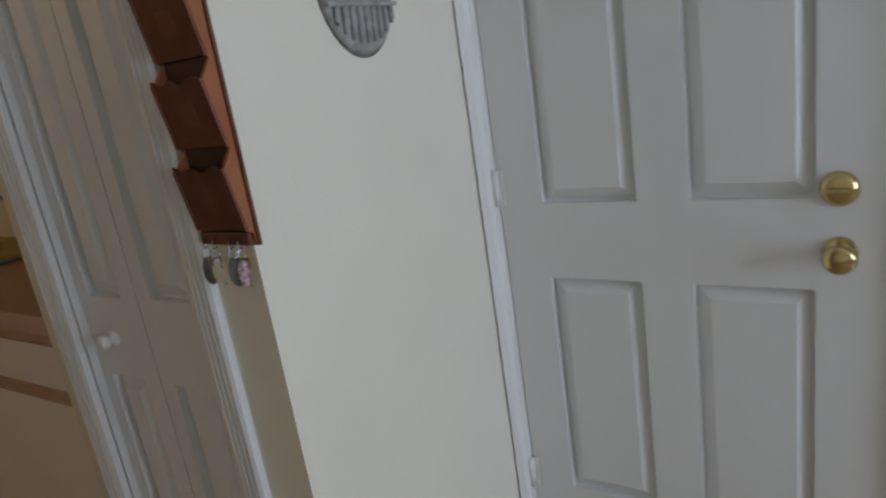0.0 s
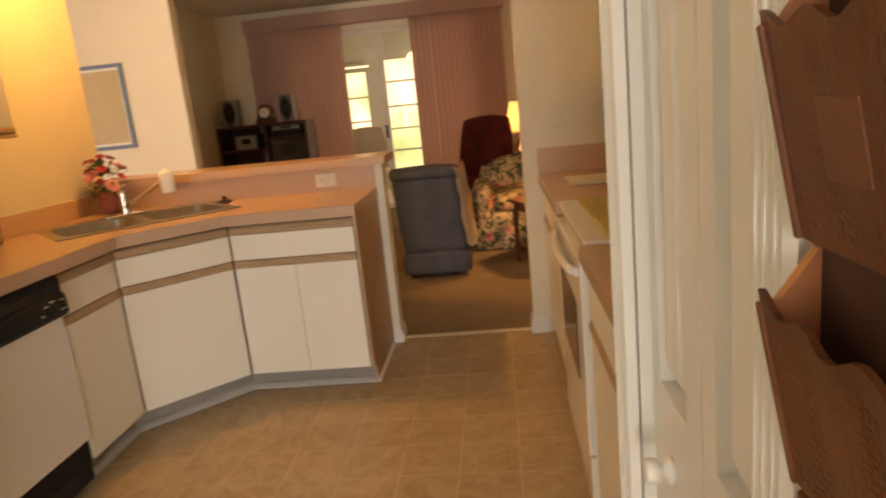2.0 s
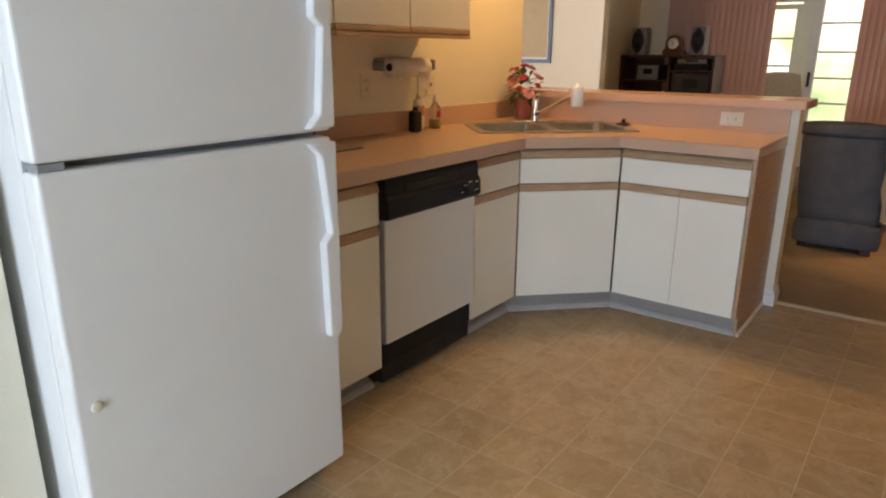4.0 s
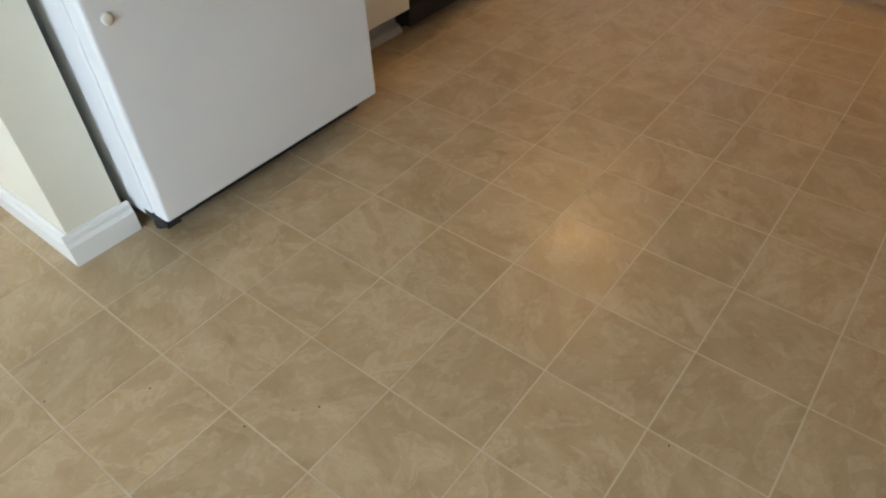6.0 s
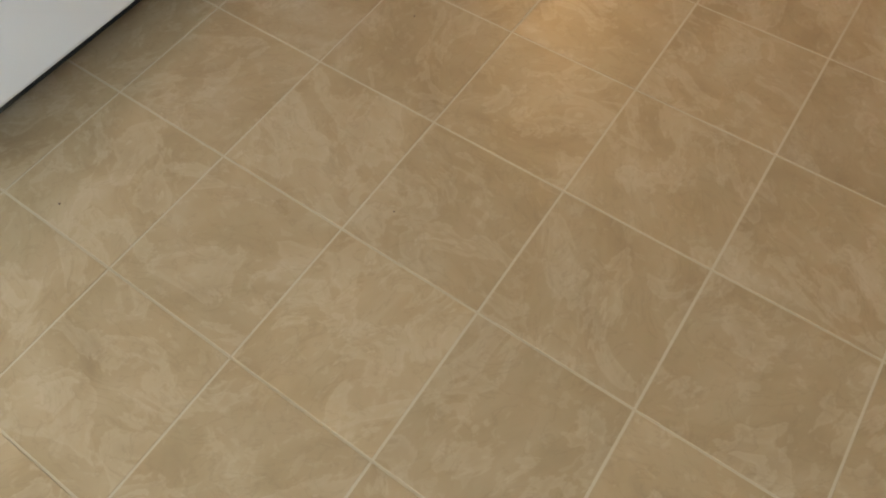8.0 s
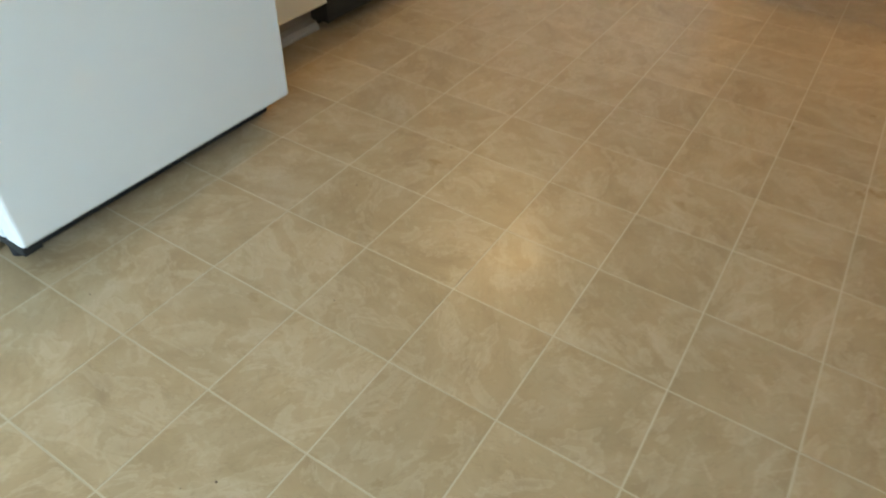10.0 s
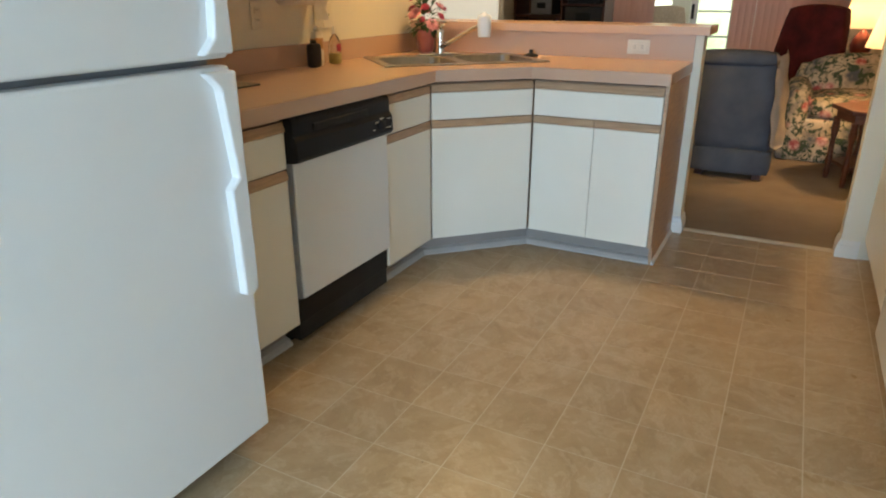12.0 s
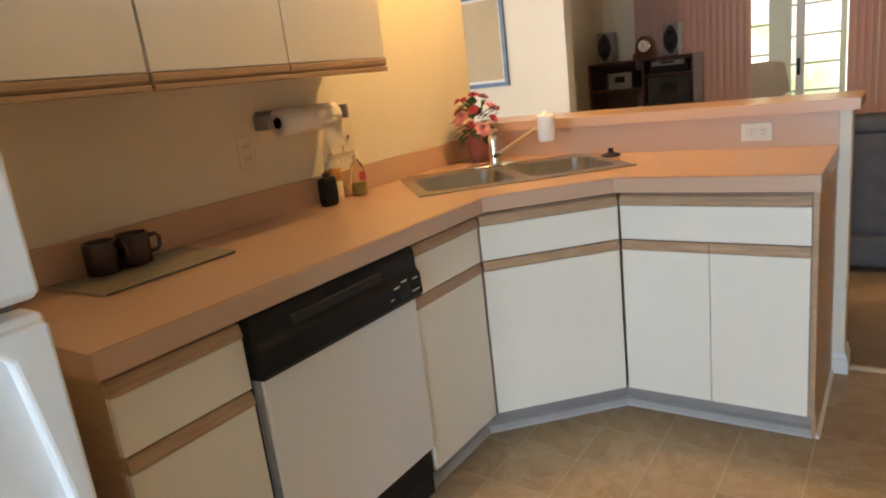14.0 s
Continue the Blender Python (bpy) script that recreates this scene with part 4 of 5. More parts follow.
# the counter top lies at CT; what stands on it was shaped for a height of 0.914
STANDING = ("kitchen_sink", "faucet", "sink_stopper", "sponge", "flower_pot", "soap_bottle", "dish_soap", "glass_cutting_board", "mug")


def set_on_counter():
    for ob in scene.objects:
        if ob.parent is None and ob.name.split(".")[0] in STANDING:
            ob.location.z += CT - 0.914


def wall_plate(name, m, kind, label):
    ob = thing(name, m.translation, label, "outlet" if kind == "outlet" else "switch")
    part("plate", moved(box(-0.036, 0.036, -0.006, 0, -0.058, 0.058, 0.003), m), PLATE, ob)
    if kind == "outlet":
        for s in (-0.021, 0.021):
            r = part("receptacle", moved(box(-0.016, 0.016, -0.009, -0.005, s - 0.014, s + 0.014, 0.004), m), PLATE, ob)
            for dx in (-0.006, 0.006):
                part("slot", moved(box(dx - 0.0012, dx + 0.0012, -0.0095, -0.0088, s - 0.003, s + 0.006), m), MATBLACK, r)
    else:
        part("toggle", moved(box(-0.005, 0.005, -0.018, -0.005, -0.004, 0.012, 0.002), m), PLATE, ob)
    return ob


wall_plate("wall_outlet", pose(-0.615, -0.6485, 1.165, 0, 0, 180), "outlet", "ivory wall outlet over the counter")
wall_plate("light_switch", pose(-1.050, -0.6485, 1.150, 0, 0, 180), "switch", "ivory light switch by the paper towels")
wall_plate("light_switch", pose(-1.125, -0.6485, 1.150, 0, 0, 180), "switch", "ivory light switch by the paper towels")
wall_plate("wall_outlet", pose(-1.9845, 0.722, 0.990) @ pose(0, 0, 0, 0, 90, 90), "outlet", "ivory horizontal outlet in the bar splash")
wall_plate("light_switch", pose(-1.9985, 2.02, 1.23, 0, 0, 90), "switch", "ivory light switch on the end wall")
wall_plate("light_switch", pose(-1.9985, 2.20, 1.22, 0, 0, 90), "switch", "ivory light switch on the end wall")

# glass board and mugs
gb = tagged(new("glass_cutting_board", mesh_of("glass_cutting_board", prism([(0.130, -0.345), (0.120, -0.335), (-0.255, -0.335), (-0.268, -0.345), (-0.268, -0.60), (0.130, -0.60)], 0.915, 0.921, "z", 0.001), CUTBOARD)), "translucent grey glass cutting board on the counter", "cutting board")
part("edge", box(-0.256, 0.12, -0.3345, -0.3315, 0.9152, 0.9205, 0.0005), DARKGLASS, gb, "dark green polished glass edge")


def mug(x, y, turn):
    ob = thing("mug", (x, y, 0.921), "dark glazed stoneware mug on the glass board", "mug", "mugs on the glass board")
    part("cup", lathe([(0, 0.922), (0.040, 0.922), (0.045, 0.926), (0.046, 0.97), (0.047, 1.008), (0.043, 1.010), (0.042, 1.0), (0.040, 0.935), (0, 0.93)], x, y, 8), MUG, ob)
    c, s_ = math.cos(turn), math.sin(turn)
    pts = [(x + c * r, y + s_ * r, z) for r, z in ((0.043, 0.993), (0.066, 0.994), (0.073, 0.985), (0.071, 0.958), (0.062, 0.949), (0.043, 0.947))]
    part("handle", tube(pts, 0.006), MUG, ob)


mug(0.005, -0.545, 2.2)
mug(-0.088, -0.545, 2.9)
set_on_counter()

# small red box on the range counter
bx = thing("spice_box", (-1.30, 2.44, 0.914), "small dark red box on the range counter", "box")
part("box", box(-1.40, -1.20, 2.40, 2.50, 0.915, 0.985, 0.004), POTTERY, bx)
part("lid", box(-1.403, -1.197, 2.397, 2.503, 0.985, 1.000, 0.004), MATBLACK, bx)
for k, x in enumerate((0.02, 0.12)):
    sh = thing("bottle", (x, 2.46, 0.914), "white condiment bottle at the back of the counter", "bottle", "bottles by the pantry")
    part("body", lathe([(0, 0.915), (0.028, 0.915), (0.03, 0.93), (0.03, 1.02), (0.014, 1.05), (0.012, 1.07), (0, 1.07)], x, 2.46, 18), PLATE, sh)
    part("cap", lathe([(0, 1.068), (0.014, 1.068), (0.013, 1.09), (0, 1.09)], x, 2.46, 18), RED if k else MATBLACK, sh)

# recessed lamp over the sink
rl = thing("recessed_light", (-1.65, 0.0, 2.43), "lit recessed ceiling light over the sink", "ceiling light")
part("trim_ring", lathe([(0.085, 2.439), (0.115, 2.439), (0.115, 2.432), (0.085, 2.428), (0.085, 2.439)], -1.65, 0.0, 28), TRIM, rl)
part("lens", lathe([(0.084, 2.436), (0.05, 2.434), (0, 2.433)], -1.65, 0.0, 28), LENS, rl, "glowing warm lens")

# ---- letter holder by the pantry ----
lh = thing("letter_holder", (1.40, 1.82, 1.23), "tooled brown leather wall letter holder with three pockets, keys hanging below", "letter holder")
X0, X1 = 1.340, 1.460
TOPS = [1.351, 1.488, 1.625]
prof = [(1.8385, 1.228), (1.8385, 1.80), (1.822, 1.80), (1.822, 1.668)]
for z in TOPS[::-1]:
    prof += [(1.790, z), (1.813, z - 0.098), (1.820, z - 0.104)]
prof += [(1.826, 1.228)]
for x in (X0, X1 - 0.007):
    part("side_board", prism(prof, x, x + 0.007, "x"), HOLDSIDE, lh, "red-brown side board with zigzag edge")
part("back_board", box(X0 - 0.004, X1 + 0.006, 1.832, 1.8392, 1.222, 1.81, 0.002), LEATHER, lh)
for z in TOPS:
    bm = bmesh.new()
    n = 17
    lo, hi, lo2, hi2 = [], [], [], []
    for k in range(n):
        a = k / (n - 1)
        x = X0 - 0.001 + (X1 - X0 + 0.002) * a
        zt = z + 0.004 + 0.004 * math.cos(a * math.pi * 5) + 0.004 * abs(2 * a - 1)
        lo.append(bm.verts.new((x, 1.812, z - 0.099)))
        hi.append(bm.verts.new((x, 1.787, zt)))
        lo2.append(bm.verts.new((x, 1.817, z - 0.099)))
        hi2.append(bm.verts.new((x, 1.792, zt)))
    for k in range(n - 1):
        bm.faces.new((lo[k], lo[k + 1], hi[k + 1], hi[k]))
        bm.faces.new((hi2[k], hi2[k + 1], lo2[k + 1], lo2[k]))
        bm.faces.new((hi[k], hi[k + 1], hi2[k + 1], hi2[k]))
        bm.faces.new((lo2[k], lo2[k + 1], lo[k + 1], lo[k]))
    for k in (0, n - 1):
        bm.faces.new((lo[k], hi[k], hi2[k], lo2[k]))
    pk = part("pocket", bm, LEATHER, lh, "leather pocket front with scalloped edge")
    m = Matrix.Translation((0, 1.8120, z - 0.099)) @ Matrix.Rotation(math.atan2(0.025, 0.110), 4, "X")
    bm = bmesh.new()
    for i in range(18):
        for j in range(14):
            x, h = X0 + 0.009 + 0.0058 * i, 0.009 + 0.0062 * j
            if z > 1.4 and 6 <= i <= 11 and 4 <= j <= 10:
                continue
            if (i + j) % 2:
                add_box(bm, x, x + 0.0050, -0.0006, 0.001, h, h + 0.0026)
            else:
                add_box(bm, x + 0.0012, x + 0.0038, -0.0006, 0.001, h - 0.0008, h + 0.0048)
    tagged(part("tooling", moved(bm, m), LEATHER, pk, "basket-weave tooling"), kind="stuff")
    if z > 1.4:
        part("plaque", moved(box(X0 + 0.043, X0 + 0.079, -0.0016, 0.0, 0.036, 0.073, 0.0006), m), LEATHERP, pk, "plain tooled plaque")
    part("lining", box(X0 + 0.0075, X1 - 0.0075, 1.8215, 1.8318, z - 0.100, z + 0.0365), LEATHERD, pk)
    part("edge_binding", moved(box(X0 - 0.002, X0 + 0.003, -0.003, 0.004, 0.0, 0.107, 0.001), m), LEATHERP, pk)
    part("edge_binding", moved(box(X1 - 0.003, X1 + 0.002, -0.003, 0.004, 0.0, 0.107, 0.001), m), LEATHERP, pk)
part("hook_rail", box(X0, X1, 1.812, 1.831, 1.226, 1.248, 0.003), LEATHER, lh)


def keys(k, x, mats):
    part("hook", tube([(x, 1.812, 1.236), (x, 1.803, 1.234), (x, 1.801, 1.226), (x, 1.806, 1.220), (x, 1.811, 1.224)], 0.0016, 8), CHROME, lh, "small metal cup hook")
    ob = thing("key_ring", (x, 1.806, 1.19), mats[3], "keys", "keys on the letter holder")
    ring = [(x + 0.002 * math.sin(a), 1.806 + 0.010 * math.cos(a), 1.213 + 0.010 * math.sin(a)) for a in [2 * math.pi * i / 14 for i in range(15)]]
    part("ring", tube(ring, 0.0011, 6), CHROME, ob)
    for n in range(2):
        bm = prism([(-0.010, 0), (-0.012, -0.008), (-0.008, -0.018), (-0.003, -0.022), (-0.003, -0.046), (0.0, -0.050), (0.003, -0.046), (0.003, -0.022), (0.008, -0.018), (0.012, -0.008), (0.010, 0)], -0.001, 0.001, "y")
        part("key", moved(bm, pose(x + 0.004 * (n - 0.5), 1.806 + 0.005 * (n - 0.5), 1.206, 12 * (n - 0.5), 10 * (n - 0.5), 65 + 60 * n + 20 * k)), mats[n], ob)
    tag = lathe([(0, -0.0015), (0.012, -0.0015), (0.0125, 0), (0.012, 0.0015), (0, 0.0015)], 0, 0, 18)
    bmesh.ops.scale(tag, vec=(1.0, 1.9, 1.0), verts=tag.verts)
    part("fob", moved(tag, pose(x + 0.003, 1.800, 1.182, 90, 0, 25 + 15 * k)), mats[2], ob)


keys(0, 1.352, (KEYMETAL, BRASS, KEYMETAL, "brass and steel keys with a steel fob"))
keys(1, 1.378, (KEYMETAL, KEYMETAL, PLATE, "steel keys with a pale yellow fob"))
keys(2, 1.418, (KEYMETAL, KEYMETAL, RUBBER, "steel keys with a grey fob"))
keys(3, 1.440, (KEYMETAL, BRASS, FOB, "keys with a red and white patterned oval fob"))

HUNG = Matrix.Translation((1.474, 1.8515, 1.126)) @ Matrix.Diagonal((0.91, 0.74, 0.92, 1.0)) @ Matrix.Translation((-1.466, -1.8392, -1.222))
for ob in [lh] + [o for o in scene.objects if o.parent is None and o.name.split(".")[0] == "key_ring"]:
    ob.location = HUNG @ ob.location
    ob.scale = (0.91, 0.74, 0.92)

# grey oval plaque on the pantry side wall
pl = thing("wall_plaque", (1.457, 2.205, 1.50), "grey oval ribbed plaque hung on the wall", "plaque")
bm = lathe([(0, 0.016), (0.06, 0.014), (0.10, 0.009), (0.112, 0.0), (0, 0.0)], 0, 0, 32)
bmesh.ops.scale(bm, vec=(1.0, 1.25, 1.0), verts=bm.verts)
part("oval", moved(bm, pose(1.4555, 2.205, 1.515) @ pose(0, 0, 0, 90, 0, 90)), SHELL, pl)
for k in range(9):
    y = 2.125 + 0.02 * k
    h = 0.125 * math.sqrt(max(0.0, 1 - ((y - 2.205) / 0.112) ** 2))
    part("rib", tube([(1.467, y, 1.515 - h * 0.92), (1.470, y, 1.440), (1.470, y, 1.463)], 0.005, 6), SHELL, pl)
part("band", box(1.466, 1.473, 2.105, 2.305, 1.464, 1.472, 0.002), SHELL, pl)

# ---- dining corner ----
pf = thing("framed_picture", (-3.69, -1.5, 1.5), "blue-framed print with pale mat on the white wall", "picture")
for y0, y1, z0, z1 in ((-1.68, -1.28, 1.232, 1.262), (-1.68, -1.28, 1.885, 1.915), (-1.68, -1.65, 1.262, 1.885), (-1.31, -1.28, 1.262, 1.885)):
    part("frame", box(-3.699, -3.672, y0, y1, z0, z1, 0.003), FRAMEB, pf)
part("mat", box(-3.698, -3.690, -1.65, -1.31, 1.262, 1.885), MAT, pf)
part("print", box(-3.6895, -3.688, -1.638, -1.326, 1.282, 1.865), PICT, pf)

# ---- living room ----
vb = thing("vertical_blinds", (-7.05, 0.2, 0), "pink vertical blinds with a padded valance, parted in the middle", "blinds")
part("valance", box(-7.195, -7.00, -1.43, 1.90, 2.43, 2.60, 0.01), BLIND, vb, "padded pink valance")


def slat(y, turn):
    n = 5
    bm = bmesh.new()
    pts = [((k / (n - 1) - 0.5) * 0.089, 0.006 * (1 - (2 * k / (n - 1) - 1) ** 2)) for k in range(n)]
    pts += [(a, b - 0.0012) for a, b in pts[::-1]]
    add_prism(bm, pts, 0.03, 2.43)
    part("slat", moved(bm, pose(-7.08, y, 0, 0, 0, 90 + turn)), BLIND, vb)


for k in range(18):
    slat(-1.38 + k * 0.068, 32)
for k in range(17):
    slat(0.74 + k * 0.068, 32)
part("wand", tube([(-7.02, 0.955, 0.62), (-7.02, 0.955, 2.42)], 0.006, 6), WAX, vb, "clear white wand")

sd = thing("sliding_door", (-7.26, 0.25, 0), "white framed sliding glass door to the porch, modelled without its left pane", "door")
tagged(sd, kind="structure")
for y0, y1 in ((-1.0, -0.94), (0.22, 0.30), (1.49, 1.55)):
    part("stile", box(-7.30, -7.23, y0, y1, 0.02, 2.35, 0.003), SHEER, sd)
for z0, z1 in ((0.0, 0.07), (2.30, 2.36)):
    part("rail", box(-7.299, -7.231, -0.94, 1.49, z0, z1), SHEER, sd)
# left pane omitted: it would mirror the dining window lamp
for y0, y1 in ((0.30, 1.49),):
    g = part("pane", box(-7.268, -7.262, y0, y1, 0.07, 2.30), GLASS, sd)
    g.visible_shadow = False
part("handle", box(-7.225, -7.200, 0.235, 0.265, 0.95, 1.12, 0.005), MATBLACK, sd, "dark pull handle")

# porch beyond the glass
setting("floor_porch", box(-9.75, -7.32, -2.6, 3.2, -0.1, -0.01), STUCCO, "concrete porch floor", "floor")
setting("ceiling_porch", box(-9.75, -7.32, -2.6, 3.2, 2.75, 2.85), CEIL, "white porch ceiling", "ceiling")
setting("wall_porch_head", box(-9.75, -9.65, -2.6, 3.2, 2.18, 2.75), SHEER, "pale wall over the porch windows", "wall")
setting("wall_porch_side", box(-9.75, -7.32, -2.7, -2.6, -0.1, 2.85), SHEER, "porch side wall", "wall")
setting("wall_porch_side_b", box(-9.75, -7.32, 3.2, 3.3, -0.1, 2.85), SHEER, "porch side wall", "wall")
setting("wall_porch_right", box(-9.75, -9.65, 1.60, 3.2, -0.1, 0.42), SHEER, "low wall under the porch windows", "wall")
setting("wall_porch_low", box(-9.75, -9.65, -2.6, -0.205, -0.1, 0.42), SHEER, "low wall under the porch windows", "wall")


def porch_window(name, y0, y1, z0, z1, rails, label):
    ob = thing(name, (-9.70, (y0 + y1) / 2, z0), label, "window")
    tagged(ob, kind="structure")
    for a, b in ((y0, y0 + 0.07), (y1 - 0.07, y1)):
        part("stile", box(-9.74, -9.66, a, b, z0, z1), SHEER, ob)
    for z in (z0, z1 - 0.07, *rails):
        part("rail", box(-9.735, -9.665, y0 + 0.07, y1 - 0.07, z, z + (0.07 if z in (z0, z1 - 0.07) else 0.03)), SHEER, ob)
    g = part("pane", box(-9.702, -9.698, y0 + 0.07, y1 - 0.07, z0 + 0.07, z1 - 0.07), GLASS, ob)
    g.visible_shadow = False


porch_window("window_1", -0.98, -0.34, 0.42, 2.03, (0.75, 1.13, 1.53), "white porch window with horizontal bars")
porch_window("window_2", -1.60, -1.04, 0.42, 2.03, (0.75, 1.13, 1.53), "white porch window with horizontal bars")
porch_window("window_3", -0.20, 0.52, 0.0, 2.18, (0.25, 0.60, 0.965, 1.335, 1.74), "white glazed porch door with horizontal bars")
porch_window("window_4", 0.60, 1.60, 0.42, 2.18, (0.75, 1.13, 1.53), "white porch window with horizontal bars")
porch_window("window_5", -0.98, -0.34, 2.06, 2.18, (), "white porch transom window")
setting("wall_porch_post", box(-9.75, -9.65, -0.34, -0.20, 0.42, 2.18), SHEER, "pale porch post", "wall")
setting("ground", box(-60, 40, -50, 50, -0.4, -0.12), GRASS, "lawn around the house", "ground")
# flat panel that glows by itself in place of a garden in the sun
setting("backdrop", box(-14.1, -14.0, -12, 12, -0.4, 7), OUTSIDE, "self-lit panel in blurred garden colours beyond the porch", "backdrop")


def porch_chair():
    ob = thing("wicker_armchair", (-8.4, -0.25, 0), "pale wicker armchair on the porch", "armchair")
    part("seat", cushion(-8.72, -8.12, -0.62, -0.02, 0.30, 0.46, 0.02), WICKER, ob)
    bm = cushion(-0.04, 0.04, -0.31, 0.31, 0.0, 0.64, 0.02)
    for v in bm.verts:
        if v.co.z > 0.3:
            v.co.y *= 1 - (v.co.z - 0.3) * 0.55
        v.co.x += 0.12 * (v.co.y / 0.31) ** 2 - v.co.z * 0.12
    part("backrest", moved(bm, pose(-8.70, -0.32, 0.42)), WICKER, ob)
    for y in (-0.62, -0.02):
        part("armrest", tube([(-8.70, y, 0.66), (-8.45, y, 0.67), (-8.15, y, 0.64), (-8.10, y, 0.5), (-8.12, y, 0.0)], 0.028), WICKER, ob)
        part("leg", tube([(-8.70, y, 0.0), (-8.70, y, 0.6)], 0.025), WICKER, ob)


porch_chair()


def media_stand():
    ob = thing("media_stand", (-6.9, -1.2, 0), "dark wood media stand with open shelves and stereo equipment", "media stand")
    x0, x1, y0, y1, z1 = -7.10, -6.62, -1.83, -0.67, 1.30
    part("top", box(x0, x1 + 0.01, y0, y1, z1 - 0.03, z1, 0.003), DARKWOOD, ob)
    for y in (y0, -1.22, y1 - 0.025):
        part("side", box(x0, x1, y, y + 0.025, 0.0, z1 - 0.03), DARKWOOD, ob)
    part("back", box(x0, x0 + 0.01, y0 + 0.025, y1 - 0.025, 0.0, z1 - 0.03), DARKWOOD, ob)
    for z in (0.06, 0.78, 1.10):
        part("shelf", box(x0 + 0.01, x1 - 0.01, -1.195, y1 - 0.025, z, z + 0.022), DARKWOOD, ob)
    for z in (0.06, 0.67, 0.97):
        part("shelf", box(x0 + 0.01, x1 - 0.01, y0 + 0.025, -1.22, z, z + 0.022), DARKWOOD, ob)


media_stand()


def electronics(name, x0, x1, y0, y1, z0, z1, label, cat, front=BLACK):
    ob = thing(name, ((x0 + x1) / 2, (y0 + y1) / 2, z0), label, cat)
    part("case", box(x0, x1, y0, y1, z0, z1, 0.004), MATBLACK, ob)
    part("front", box(x1, x1 + 0.006, y0 + 0.006, y1 - 0.006, z0 + 0.006, z1 - 0.006, 0.002), front, ob)
    part("display", box(x1 + 0.006, x1 + 0.008, y0 + (y1 - y0) * 0.3, y0 + (y1 - y0) * 0.7, z0 + (z1 - z0) * 0.4, z0 + (z1 - z0) * 0.75), BLACK, ob)


electronics("stereo_receiver", -7.0, -6.65, -1.14, -0.74, 1.123, 1.195, "slim black stereo unit on the stand shelf", "stereo")
electronics("cassette_deck", -7.0, -6.65, -1.12, -0.76, 1.198, 1.260, "slim silver deck on the stand shelf", "stereo", SPEAKER)
electronics("television", -7.0, -6.66, -1.17, -0.71, 0.804, 1.092, "small dark television on the stand shelf", "television", DARKGLASS)
electronics("game_console", -7.0, -6.66, -1.62, -1.34, 0.993, 1.18, "small silver radio on the stand shelf", "radio", SPEAKER)


def speaker(y, turn):
    m = pose(-6.80, y, 1.301, 0, 0, turn)
    ob = thing("loudspeaker", m.translation, "silver bookshelf loudspeaker with dark curved grille on the stand", "loudspeaker", "loudspeakers on the stand")
    part("case", moved(box(-0.09, 0.09, -0.085, 0.085, 0, 0.33, 0.006), m), SPEAKER, ob)
    pts = [(0.074 * (0.86 + 0.2 * math.cos(4 * math.pi * k / 24)) * math.cos(2 * math.pi * k / 24), 0.165 + 0.15 * math.sin(2 * math.pi * k / 24)) for k in range(24)]
    part("grille", moved(prism(pts, 0.088, 0.102, "x"), m), MATBLACK, ob, "dark waisted grille")
    for z, r in ((0.10, 0.042), (0.235, 0.026)):
        part("cone", moved(lathe([(r, 0.0), (r * 0.9, 0.004), (r * 0.3, -0.002), (0, 0.003)], 0, 0, 18), m @ pose(0.104, 0, z, 0, 90, 0)), BLACK, ob)


speaker(-1.66, 0)
speaker(-0.92, 0)
ck = thing("mantel_clock", (-6.85, -1.24, 1.30), "wooden arched mantel clock with round white dial", "clock")
arch = [(-0.13, 0.0), (0.13, 0.0), (0.13, 0.05), (0.10, 0.08)] + [(0.10 * math.cos(radians(a)), 0.13 + 0.11 * math.sin(radians(a))) for a in range(0, 181, 20)] + [(-0.10, 0.08), (-0.13, 0.05)]
part("case", moved(prism(arch, -0.05, 0.05, "x", 0.004), pose(-6.85, -1.24, 1.301)), REDWOOD, ck)
part("dial", moved(lathe([(0, 0.004), (0.066, 0.004), (0.070, 0), (0, 0)], 0, 0, 24), pose(-6.80, -1.24, 1.435, 0, 90, 0)), WAX, ck, "white dial")
part("bezel", moved(lathe([(0.064, 0.007), (0.076, 0.005), (0.078, 0), (0.064, 0)], 0, 0, 24), pose(-6.80, -1.24, 1.435, 0, 90, 0)), BRASS, ck)
for ln, a in ((0.045, 30), (0.03, 140)):
    part("hand", moved(box(0, 0.002, -0.002, 0.002, 0, ln), pose(-6.794, -1.24, 1.435, a)), MATBLACK, ck)


